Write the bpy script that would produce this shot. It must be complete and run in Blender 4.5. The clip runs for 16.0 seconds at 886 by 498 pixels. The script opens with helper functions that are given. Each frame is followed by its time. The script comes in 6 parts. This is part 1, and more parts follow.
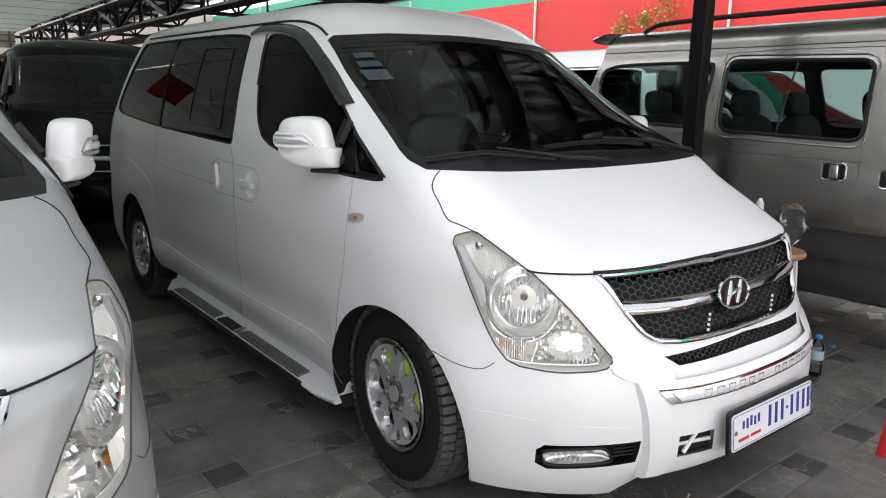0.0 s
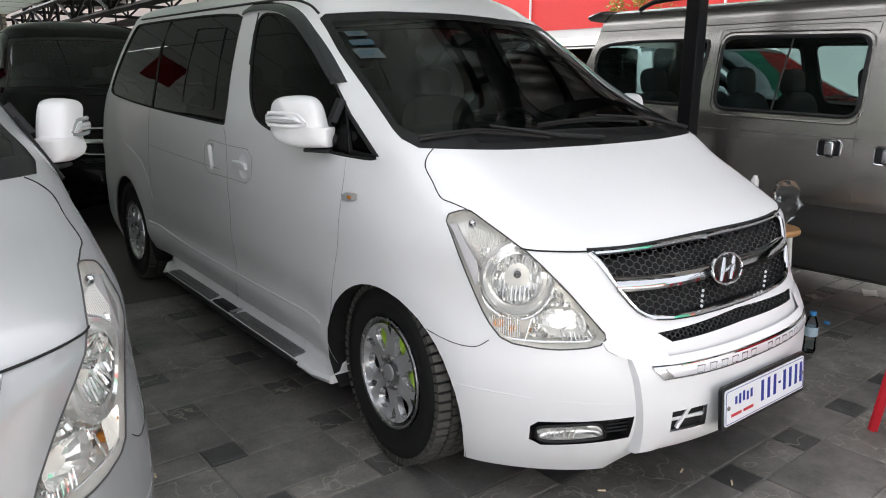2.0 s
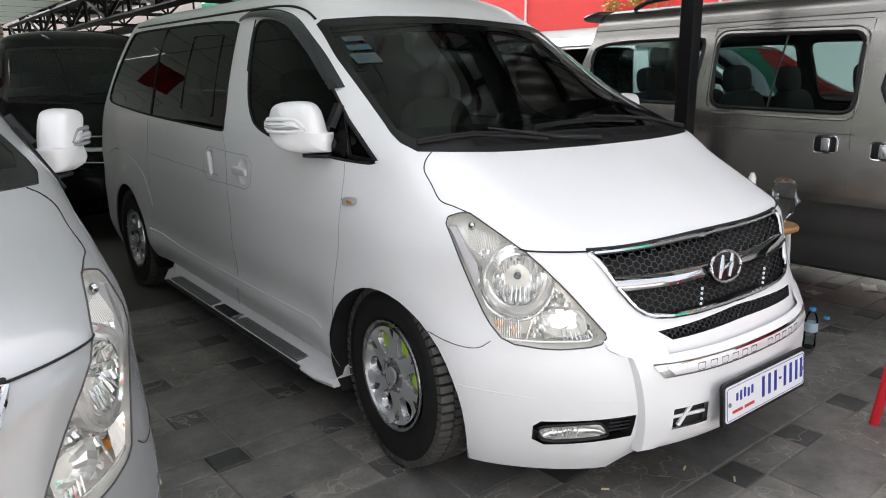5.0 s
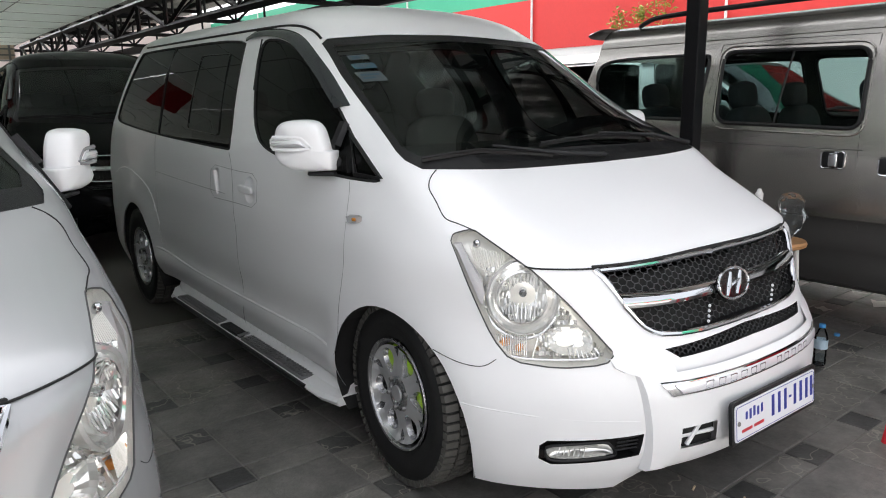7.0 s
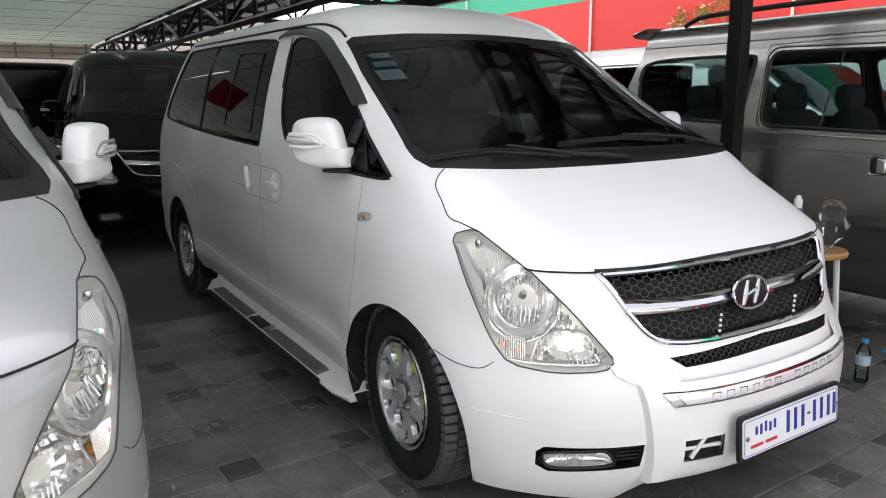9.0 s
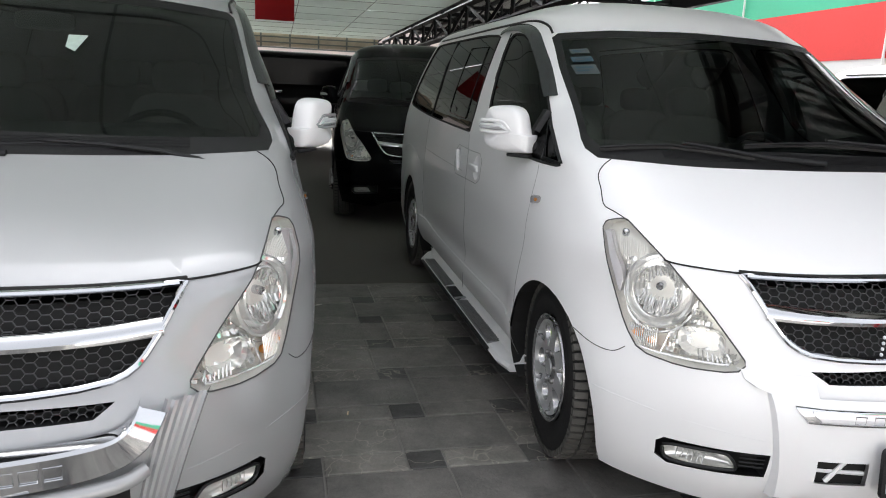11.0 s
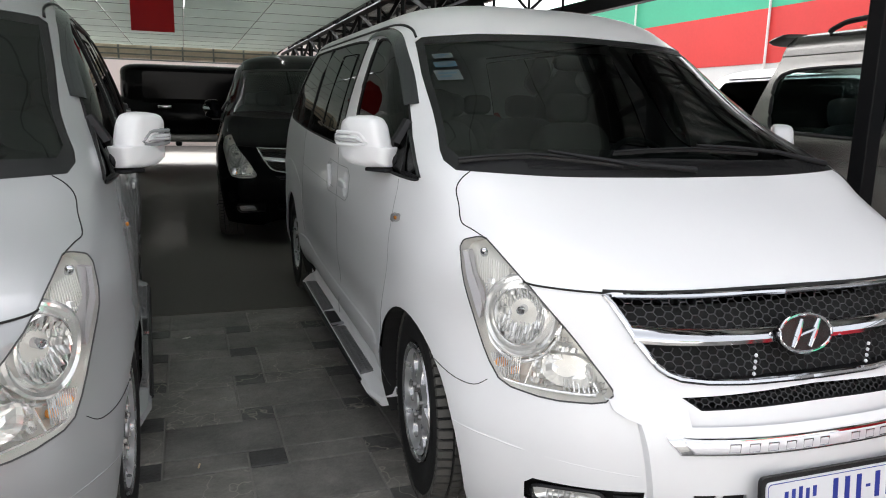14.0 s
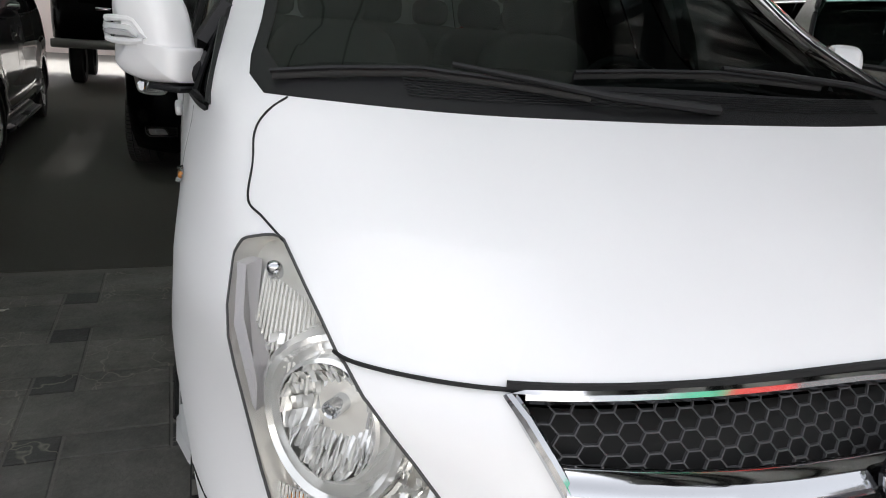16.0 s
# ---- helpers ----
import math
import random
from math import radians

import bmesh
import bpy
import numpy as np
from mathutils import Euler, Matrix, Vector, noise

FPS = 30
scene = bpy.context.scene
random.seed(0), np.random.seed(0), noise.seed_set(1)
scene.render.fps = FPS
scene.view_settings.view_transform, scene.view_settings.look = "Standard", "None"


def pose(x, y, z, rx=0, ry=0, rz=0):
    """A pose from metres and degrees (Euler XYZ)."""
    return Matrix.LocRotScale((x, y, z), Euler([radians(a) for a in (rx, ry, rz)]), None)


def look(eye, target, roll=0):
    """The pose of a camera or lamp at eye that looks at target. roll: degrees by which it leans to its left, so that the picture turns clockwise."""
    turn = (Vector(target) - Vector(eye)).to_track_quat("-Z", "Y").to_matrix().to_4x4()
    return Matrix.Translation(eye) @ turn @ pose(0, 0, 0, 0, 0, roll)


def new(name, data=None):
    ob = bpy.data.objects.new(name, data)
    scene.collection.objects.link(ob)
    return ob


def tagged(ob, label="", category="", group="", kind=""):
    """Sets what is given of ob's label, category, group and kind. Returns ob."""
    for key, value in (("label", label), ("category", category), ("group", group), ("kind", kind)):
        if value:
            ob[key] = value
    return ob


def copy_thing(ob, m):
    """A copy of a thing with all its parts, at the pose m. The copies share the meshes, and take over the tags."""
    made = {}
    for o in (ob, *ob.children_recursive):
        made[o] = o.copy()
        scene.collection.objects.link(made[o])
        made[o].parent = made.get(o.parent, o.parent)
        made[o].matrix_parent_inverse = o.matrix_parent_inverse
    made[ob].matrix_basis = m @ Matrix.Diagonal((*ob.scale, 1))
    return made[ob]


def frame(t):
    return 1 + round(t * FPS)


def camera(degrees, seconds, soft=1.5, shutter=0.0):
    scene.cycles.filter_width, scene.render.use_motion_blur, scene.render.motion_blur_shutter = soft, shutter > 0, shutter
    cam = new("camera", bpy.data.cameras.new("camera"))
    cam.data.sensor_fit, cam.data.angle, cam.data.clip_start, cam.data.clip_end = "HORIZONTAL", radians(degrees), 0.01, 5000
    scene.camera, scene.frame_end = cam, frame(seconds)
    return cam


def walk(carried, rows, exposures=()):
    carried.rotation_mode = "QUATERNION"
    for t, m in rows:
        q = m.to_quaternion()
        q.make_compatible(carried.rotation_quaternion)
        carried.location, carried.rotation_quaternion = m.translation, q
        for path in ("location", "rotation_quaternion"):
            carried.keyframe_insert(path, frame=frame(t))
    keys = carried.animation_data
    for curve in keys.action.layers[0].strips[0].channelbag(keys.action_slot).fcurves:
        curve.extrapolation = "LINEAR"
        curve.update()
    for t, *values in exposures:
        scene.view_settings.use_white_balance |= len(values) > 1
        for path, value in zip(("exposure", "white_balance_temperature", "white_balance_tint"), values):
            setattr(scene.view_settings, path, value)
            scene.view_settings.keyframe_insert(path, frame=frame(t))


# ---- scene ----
cam = camera(63.5, 16.0, soft=1.0)
PATH = [
    (0, (-2.303, -2.009, 1.422), (-1.072, -0.487, 1.013), 0.9),
    (0.5, (-2.309, -2.030, 1.418), (-1.087, -0.503, 1.002), 0.8),
    (1, (-2.309, -2.021, 1.421), (-1.091, -0.495, 0.989), 0.6),
    (1.5, (-2.313, -2.023, 1.411), (-1.089, -0.504, 0.969), 0.6),
    (2, (-2.293, -2.020, 1.411), (-1.064, -0.511, 0.953), 0.5),
    (2.5, (-2.268, -2.016, 1.414), (-1.031, -0.517, 0.939), 0.5),
    (3, (-2.282, -2.009, 1.408), (-1.046, -0.513, 0.924), 0.4),
    (3.5, (-2.300, -2.015, 1.405), (-1.063, -0.521, 0.918), 0.2),
    (4, (-2.304, -2.029, 1.407), (-1.066, -0.535, 0.925), -0.1),
    (6.5, (-2.300, -2.030, 1.427), (-1.080, -0.500, 1.016), -0.8),
    (7, (-2.291, -2.028, 1.417), (-1.069, -0.497, 1.010), -0.8),
    (7.5, (-2.244, -2.031, 1.418), (-1.034, -0.493, 1.005), -0.8),
    (8, (-2.181, -2.049, 1.421), (-1.010, -0.482, 1.003), -0.8),
    (8.2, (-2.162, -2.056, 1.423), (-1.006, -0.479, 1.005), -0.8),
    (10.3, (-2.055, -2.346, 1.374), (-1.291, -0.541, 0.978), 1.7),
    (10.5, (-2.025, -2.382, 1.375), (-1.349, -0.544, 0.971), 2.0),
    (11, (-1.913, -2.463, 1.374), (-1.465, -0.559, 0.958), 2.6),
    (11.5, (-1.862, -2.512, 1.366), (-1.633, -0.571, 0.943), 2.7),
    (12, (-1.852, -2.544, 1.362), (-1.815, -0.589, 0.944), 2.0),
    (12.5, (-1.849, -2.542, 1.362), (-1.865, -0.585, 0.952), 1.2),
    (13, (-1.795, -2.520, 1.368), (-1.558, -0.575, 0.967), 0.5),
    (13.5, (-1.697, -2.441, 1.372), (-1.201, -0.543, 0.983), 0.5),
    (14, (-1.619, -2.264, 1.373), (-0.953, -0.416, 0.995), 1.4),
    (14.5, (-1.456, -2.038, 1.370), (-0.703, -0.227, 0.975), 2.8),
    (15, (-1.239, -1.828, 1.355), (-0.479, -0.030, 0.918), 4.4),
    (15.5, (-1.070, -1.470, 1.315), (-0.340, 0.324, 0.814), 4.8),
    (16, (-0.910, -1.304, 1.296), (-0.224, 0.486, 0.725), 4.0),
]
walk(cam, [(t, look(eye, target, roll)) for t, eye, target, roll in PATH], [(0, 2.17, 6350, 11), (8, 2.17, 6350, 11), (12.5, 2.18, 6350, 11), (14.5, 2.09, 6350, 11), (16, 1.97, 6350, 11)])

# ---- light ----
world = bpy.data.worlds.new("world")
scene.world = world
world.use_nodes = True
_nt = world.node_tree
_sky = _nt.nodes.new("ShaderNodeTexSky")
_sky.sky_type, _sky.sun_disc = "NISHITA", False
_sky.sun_elevation, _sky.sun_rotation, _sky.dust_density = radians(51), radians(7), 7.0
_soft = _nt.nodes.new("ShaderNodeHueSaturation")
_soft.inputs["Saturation"].default_value = 0.12
_nt.links.new(_sky.outputs[0], _soft.inputs["Color"])
_nt.links.new(_soft.outputs[0], _nt.nodes["Background"].inputs[0])
_nt.nodes["Background"].inputs[1].default_value = 0.12
sun = new("sun", bpy.data.lights.new("sun", "SUN"))
sun.data.energy, sun.data.angle, sun.data.color = 2.2, radians(6), (1, .96, .90)
sun.matrix_world = look((2, 17, 21), (0, 0, 0))


# ---- materials ----
def material(name, base, rough=.5, metal=0.0, var=.15, scale=6.0, bump=.0, bscale=60.0, coat=0.0, rvar=0.0, spec=.5, fleck=0.0):
    """A principled surface with colour variation at two scales, and fine relief."""
    m = bpy.data.materials.new(name)
    m.use_nodes = True
    nt = m.node_tree
    p = nt.nodes["Principled BSDF"]
    p.inputs["Roughness"].default_value, p.inputs["Metallic"].default_value = rough, metal
    p.inputs["Coat Weight"].default_value, p.inputs["Coat Roughness"].default_value = coat, .03
    p.inputs["Specular IOR Level"].default_value = spec
    tc = nt.nodes.new("ShaderNodeTexCoord")
    n1, n2 = nt.nodes.new("ShaderNodeTexNoise"), nt.nodes.new("ShaderNodeTexNoise")
    n1.inputs["Scale"].default_value, n1.inputs["Detail"].default_value = scale, 5
    n2.inputs["Scale"].default_value, n2.inputs["Detail"].default_value = bscale, 6
    for n in (n1, n2):
        nt.links.new(tc.outputs["Object"], n.inputs["Vector"])
    mix = nt.nodes.new("ShaderNodeMix")
    mix.data_type, mix.blend_type = "RGBA", "MIX"
    add = nt.nodes.new("ShaderNodeMath")
    add.operation = "MULTIPLY_ADD"
    add.inputs[1].default_value = .6
    half = nt.nodes.new("ShaderNodeMath")
    half.operation = "MULTIPLY"
    half.inputs[1].default_value = .4
    nt.links.new(n2.outputs[0], half.inputs[0])
    nt.links.new(n1.outputs[0], add.inputs[0])
    nt.links.new(half.outputs[0], add.inputs[2])
    nt.links.new(add.outputs[0], mix.inputs["Factor"])
    mix.inputs["A"].default_value = (*[c * (1 - var) for c in base], 1)
    mix.inputs["B"].default_value = (*[min(1, c * (1 + var)) for c in base], 1)
    nt.links.new(mix.outputs["Result"], p.inputs["Base Color"])
    if rvar:
        mr = nt.nodes.new("ShaderNodeMapRange")
        mr.inputs["To Min"].default_value, mr.inputs["To Max"].default_value = max(0, rough - rvar), rough + rvar
        nt.links.new(n1.outputs[0], mr.inputs[0])
        nt.links.new(mr.outputs[0], p.inputs["Roughness"])
    if bump:
        b = nt.nodes.new("ShaderNodeBump")
        b.inputs["Strength"].default_value, b.inputs["Distance"].default_value = bump, .004
        nt.links.new(n2.outputs[0], b.inputs["Height"])
        nt.links.new(b.outputs[0], p.inputs["Normal"])
    return m


def glass_material(name, tint, ior=1.5, rough=0.0):
    """Thin glass: tinted see-through with a mirror gloss that grows at grazing angles."""
    m = bpy.data.materials.new(name)
    m.use_nodes = True
    nt = m.node_tree
    nt.nodes.remove(nt.nodes["Principled BSDF"])
    tr, gl, fr, mx = (nt.nodes.new(k) for k in ("ShaderNodeBsdfTransparent", "ShaderNodeBsdfGlossy", "ShaderNodeFresnel", "ShaderNodeMixShader"))
    tr.inputs[0].default_value = (*tint, 1)
    gl.inputs["Roughness"].default_value = rough
    fr.inputs[0].default_value = ior
    nt.links.new(fr.outputs[0], mx.inputs[0])
    nt.links.new(tr.outputs[0], mx.inputs[1])
    nt.links.new(gl.outputs[0], mx.inputs[2])
    nt.links.new(mx.outputs[0], nt.nodes["Material Output"].inputs[0])
    return m


PAINT_WHITE = material("paint_white", (.79, .79, .80), .36, var=.015, scale=1.5, coat=.25, bscale=30)
PAINT_SILVER = material("paint_silver", (.385, .39, .40), .27, .28, var=.03, scale=2, coat=.35, bscale=400)
PAINT_BLACK = material("paint_black", (.003, .003, .004), .12, var=.2, scale=2, spec=.07)
PAINT_GREY = material("paint_grey", (.36, .345, .325), .26, .92, var=.05, scale=2, coat=.0, spec=.3, bscale=400)
PAINT_DARK = material("paint_dark", (.022, .022, .026), .3, .2, var=.1, scale=2, coat=1.0)
CLADDING = material("cladding", (.05, .048, .046), .4, .2, var=.12, scale=3, coat=.4)
CHROME = material("chrome", (.60, .61, .63), .07, 1.0, var=.03, scale=8, rvar=.02)
MIRROR_CHROME = material("reflector_chrome", (.96, .96, .95), .07, .70, var=.04, scale=20, bump=.05, bscale=60)
ALLOY_FACE = material("alloy_face", (.60, .60, .61), .34, .6, var=.08, scale=14, rvar=.08)
# darker than the face, to stand for shade on the hole walls
ALLOY = material("alloy", (.42, .42, .43), .26, .8, var=.08, scale=14, rvar=.08)
RUBBER = material("rubber", (.011, .011, .011), .75, spec=.3, var=.3, scale=9, bump=.3, bscale=220, rvar=.12)
TREAD_RUBBER = material("dusty_rubber", (.075, .072, .066), .85, spec=.2, var=.35, scale=14, bump=.4, bscale=160)
BLACK_PLASTIC = material("black_plastic", (.008, .008, .009), .45, spec=.35, var=.25, scale=12, bump=.25, bscale=700)
BLACK_GLOSS = material("black_gloss", (.005, .005, .006), .2, var=.2, scale=9)
NET = material("grille_net", (.038, .038, .040), .32, var=.2, scale=20)
SEAL = material("seal", (.05, .05, .05), .5, var=.2, scale=30)
SEAM = material("seam", (.22, .22, .22), .7, var=.15, scale=30)
GAP = material("gap", (.006, .006, .006), .8, var=.2)
LAMP_GREY = material("lamp_grey", (.90, .885, .84), .25, .25, var=.08, scale=20, bump=.35, bscale=30)
AMBER = material("amber", (.75, .28, .04), .2, var=.1, scale=30, coat=.5)
GREEN_CALIPER = material("caliper_green", (.38, .62, .02), .4, var=.15, scale=30)
BRAKE = material("brake_iron", (.012, .011, .010), .6, .2, var=.3, scale=20)
LAMP_BEZEL = material("lamp_bezel", (.74, .72, .74), .2, .1, var=.04, scale=10)
STEEL = material("steel", (.30, .29, .28), .4, .9, var=.2, scale=20, rvar=.1)
SEAT = material("seat_fabric", (.20, .20, .195), .85, var=.2, scale=12, bump=.3, bscale=300)
DASH = material("dash", (.03, .03, .031), .7, var=.2, scale=12, bump=.3, bscale=300)
PLATE_WHITE = material("plate_white", (.78, .79, .82), .3, var=.04, scale=9)
PLATE_BLUE = material("plate_blue", (.02, .04, .30), .4, var=.1, scale=9)
PLATE_RED = material("plate_red", (.55, .03, .04), .4, var=.1, scale=9)
# darkened to stand for the dim view through tinted glass
STICKER = material("sticker", (.055, .07, .072), .5, var=.15, scale=60)
STICKER_BLUE = material("sticker_blue", (.022, .06, .085), .5, var=.2, scale=60)
TREAD = material("tread_plate", (.22, .22, .225), .4, .6, var=.2, scale=25, rvar=.1)
STRIP_CHROME = material("strip_chrome", (.85, .86, .88), .15, .45, var=.05, scale=20)
VISOR = material("visor", (.022, .024, .027), .12, var=.1, scale=8)
GLASS_SCREEN = glass_material("glass_screen", (.27, .315, .295), 1.42)
GLASS_DARK = glass_material("glass_dark", (.03, .034, .034), 1.20)
GLASS_GREY = glass_material("glass_grey", (.46, .57, .56), 1.14)
GLASS_CLEAR = glass_material("glass_clear", (.985, .985, .98), 1.28)
PET = glass_material("bottle_plastic", (.93, .96, .97), 1.35)


# ---- mesh helpers ----
def mesh_object(name, bm, mat, parent=None, label="", smooth=True, angle=40):
    me = bpy.data.meshes.new(name)
    bm.to_mesh(me)
    bm.free()
    mats = mat if isinstance(mat, (list, tuple)) else [mat]
    for m in mats:
        me.materials.append(m)
    if smooth:
        me.shade_smooth()
        me.set_sharp_from_angle(angle=radians(angle))
    ob = new(name, me)
    if parent:
        ob.parent = parent
    if label:
        ob["label"] = label
    return ob


def part(name, bm, mat, parent, label="", smooth=True, angle=40):
    return mesh_object(name, bm, mat, parent, label, smooth, angle)


def thing(name, label, category, group="", at=None):
    e = new(name)
    e.empty_display_size = .1
    tagged(e, label, category, group)
    if at is not None:
        e.matrix_basis = at
    return e


def box(bm, x0, y0, z0, x1, y1, z1, bevel=0.0, seg=2, m=None):
    r = bmesh.ops.create_cube(bm, size=1)
    vs = r["verts"]
    for v in vs:
        v.co = Vector((x0 + (v.co.x + .5) * (x1 - x0), y0 + (v.co.y + .5) * (y1 - y0), z0 + (v.co.z + .5) * (z1 - z0)))
    if bevel:
        es = list({e for v in vs for e in v.link_edges})
        r2 = bmesh.ops.bevel(bm, geom=es, offset=bevel, segments=seg, profile=.5, affect="EDGES")
        vs = list({v for f in r2["faces"] for v in f.verts} | {v for v in vs if v.is_valid})
    if m is not None:
        for v in vs:
            v.co = m @ v.co
    return vs


def tube(bm, pts, r, seg=8, closed=False, flat=1.0, up=None):
    """A tube along points; flat squeezes its second axis."""
    pts = [Vector(p) for p in pts]
    n = len(pts)
    rings = []
    for i, p in enumerate(pts):
        a, b = pts[(i - 1) % n if closed else max(i - 1, 0)], pts[(i + 1) % n if closed else min(i + 1, n - 1)]
        d = (b - a).normalized() if (b - a).length > 1e-9 else Vector((0, 0, 1))
        u = Vector(up) if up is not None else (Vector((0, 0, 1)) if abs(d.z) < .9 else Vector((1, 0, 0)))
        s = d.cross(u).normalized()
        u = s.cross(d).normalized()
        rr = r[i] if isinstance(r, (list, tuple)) else r
        rings.append([bm.verts.new(p + rr * (math.cos(t) * s + flat * math.sin(t) * u)) for t in (2 * math.pi * k / seg for k in range(seg))])
    for i in range(n if closed else n - 1):
        a, b = rings[i], rings[(i + 1) % n]
        for k in range(seg):
            bm.faces.new((a[k], a[(k + 1) % seg], b[(k + 1) % seg], b[k]))
    if not closed:
        bm.faces.new(rings[0][::-1])
        bm.faces.new(rings[-1])
    return rings


def lathe(bm, prof, seg, m=None, close=False):
    """A turned shape: profile of (radius, height) round the z axis, then placed by m."""
    rings = []
    for r, h in prof:
        if r < 1e-6:
            rings.append([bm.verts.new((0, 0, h))])
        else:
            rings.append([bm.verts.new((r * math.cos(2 * math.pi * k / seg), r * math.sin(2 * math.pi * k / seg), h)) for k in range(seg)])
    pairs = list(zip(rings, rings[1:])) + ([(rings[-1], rings[0])] if close else [])
    for a, b in pairs:
        for k in range(seg):
            k2 = (k + 1) % seg
            if len(a) == 1 and len(b) == 1:
                continue
            if len(a) == 1:
                bm.faces.new((a[0], b[k2], b[k]))
            elif len(b) == 1:
                bm.faces.new((a[k], a[k2], b[0]))
            else:
                bm.faces.new((a[k], a[k2], b[k2], b[k]))
    if m is not None:
        for ring in rings:
            for v in ring:
                v.co = m @ v.co
    return rings


def prism(bm, poly, depth, m):
    """A flat outline in the plane z = 0, pushed to z = depth, placed by m."""
    a = [bm.verts.new(m @ Vector((x, y, 0))) for x, y in poly]
    b = [bm.verts.new(m @ Vector((x, y, depth))) for x, y in poly]
    n = len(poly)
    bm.faces.new(a[::-1])
    bm.faces.new(b)
    for k in range(n):
        bm.faces.new((a[k], a[(k + 1) % n], b[(k + 1) % n], b[k]))
    return a + b


def rounded(poly, times=2):
    """Corner cutting of a closed outline."""
    for _ in range(times):
        out = []
        for (ax, ay), (bx, by) in zip(poly, poly[1:] + poly[:1]):
            out += [(ax * .8 + bx * .2, ay * .8 + by * .2), (ax * .2 + bx * .8, ay * .2 + by * .8)]
        poly = out
    return poly


def rrect(w, h, r, n=5):
    """A rectangle of half sizes w and h with round corners."""
    out = []
    for cx, cy, a0 in ((w - r, h - r, 0), (r - w, h - r, 90), (r - w, r - h, 180), (w - r, r - h, 270)):
        out += [(cx + r * math.cos(radians(a0 + 90 * k / n)), cy + r * math.sin(radians(a0 + 90 * k / n))) for k in range(n + 1)]
    return out


def hull(pts):
    pts = sorted(set(pts))
    def half(ps):
        h = []
        for p in ps:
            while len(h) > 1 and (h[-1][0] - h[-2][0]) * (p[1] - h[-2][1]) - (h[-1][1] - h[-2][1]) * (p[0] - h[-2][0]) <= 1e-9:
                h.pop()
            h.append(p)
        return h[:-1]
    return half(pts) + half(pts[::-1])


def cut(bm, faces, poly, right, up=(0, 0, 1)):
    """Splits faces along a convex outline seen square to right and up; gives the faces within it."""
    right, up = Vector(right), Vector(up)
    poly = hull(poly)
    faces = list(faces)
    for (ax, ay), (bx, by) in zip(poly, poly[1:] + poly[:1]):
        no = -(by - ay) * right + (bx - ax) * up
        co = ax * right + ay * up
        geom = faces + list({e for f in faces for e in f.edges}) + list({v for f in faces for v in f.verts})
        res = bmesh.ops.bisect_plane(bm, geom=geom, dist=1e-5, plane_co=co, plane_no=no)
        cand = {f for f in res["geom"] if isinstance(f, bmesh.types.BMFace)} | {f for f in faces if f.is_valid}
        faces = [f for f in cand if (f.calc_center_median() - co).dot(no) > 0]
        if not faces:
            break
    return faces


def lift(faces, off=0.0):
    """A copy of some faces in a bmesh of its own, pushed along their normals."""
    out = bmesh.new()
    made, normal = {}, {}
    for f in faces:
        for v in f.verts:
            normal[v] = normal.get(v, Vector()) + f.normal * f.calc_area()
    for v, n in normal.items():
        made[v] = out.verts.new(v.co + off * n.normalized())
    for f in faces:
        out.faces.new([made[v] for v in f.verts])
    out.normal_update()
    return out


def mirrored(bm):
    """Adds the mirror image across x = 0."""
    geom = bm.verts[:] + bm.edges[:] + bm.faces[:]
    r = bmesh.ops.duplicate(bm, geom=geom)
    vs = [g for g in r["geom"] if isinstance(g, bmesh.types.BMVert)]
    for v in vs:
        v.co.x = -v.co.x
    bmesh.ops.reverse_faces(bm, faces=[g for g in r["geom"] if isinstance(g, bmesh.types.BMFace)])
    bmesh.ops.remove_doubles(bm, verts=[v for v in bm.verts if abs(v.co.x) < 1e-4], dist=2e-4)
    return bm


# ---- minibus body form: one closed curve across the ground at each height ----
ZS = (.16, .24, .34, .44, .54, .62, .67, .72, .82, .90, .935, .98, 1.05, 1.12, 1.20, 1.265, 1.30, 1.42, 1.55, 1.70, 1.80)
YF = (-.800, -.845, -.875, -.885, -.880, -.865, -.844, -.808, -.749, -.698, -.660, -.570, -.422, -.266, -.097, .032, .082, .253, .446, .695, .875)
HW = (.908, .935, .957, .964, .966, .969, .969, .968, .967, .971, .970, .965, .959, .952, .940, .925, .913, .875, .826, .761, .708)
FL = (.750, .800, .850, .850, .850, .880, .899, .928, .994, .988, .985, .980, .972, .916, .717, .618, .588, .572, .554, .475, .455)
FN = (2.5, 2.5, 2.5, 2.5, 2.5, 2.5, 2.5, 2.6, 2.8, 2.9, 3.0, 3.0, 3.0, 3.2, 3.9, 4.4, 4.5, 4.4, 4.3, 4.6, 4.8)
FM = (2.2, 2.2, 2.2, 2.2, 2.2, 2.2, 2.3, 2.5, 2.9, 3.0, 3.0, 3.0, 3.0, 3.0, 3.0, 2.8, 2.6, 2.3, 2.2, 2.5, 2.5)
YR = (4.10, 4.15, 4.19, 4.20, 4.20, 4.20, 4.20, 4.19, 4.18, 4.18, 4.17, 4.17, 4.16, 4.15, 4.13, 4.12, 4.11, 4.07, 4.03, 3.97, 3.93)


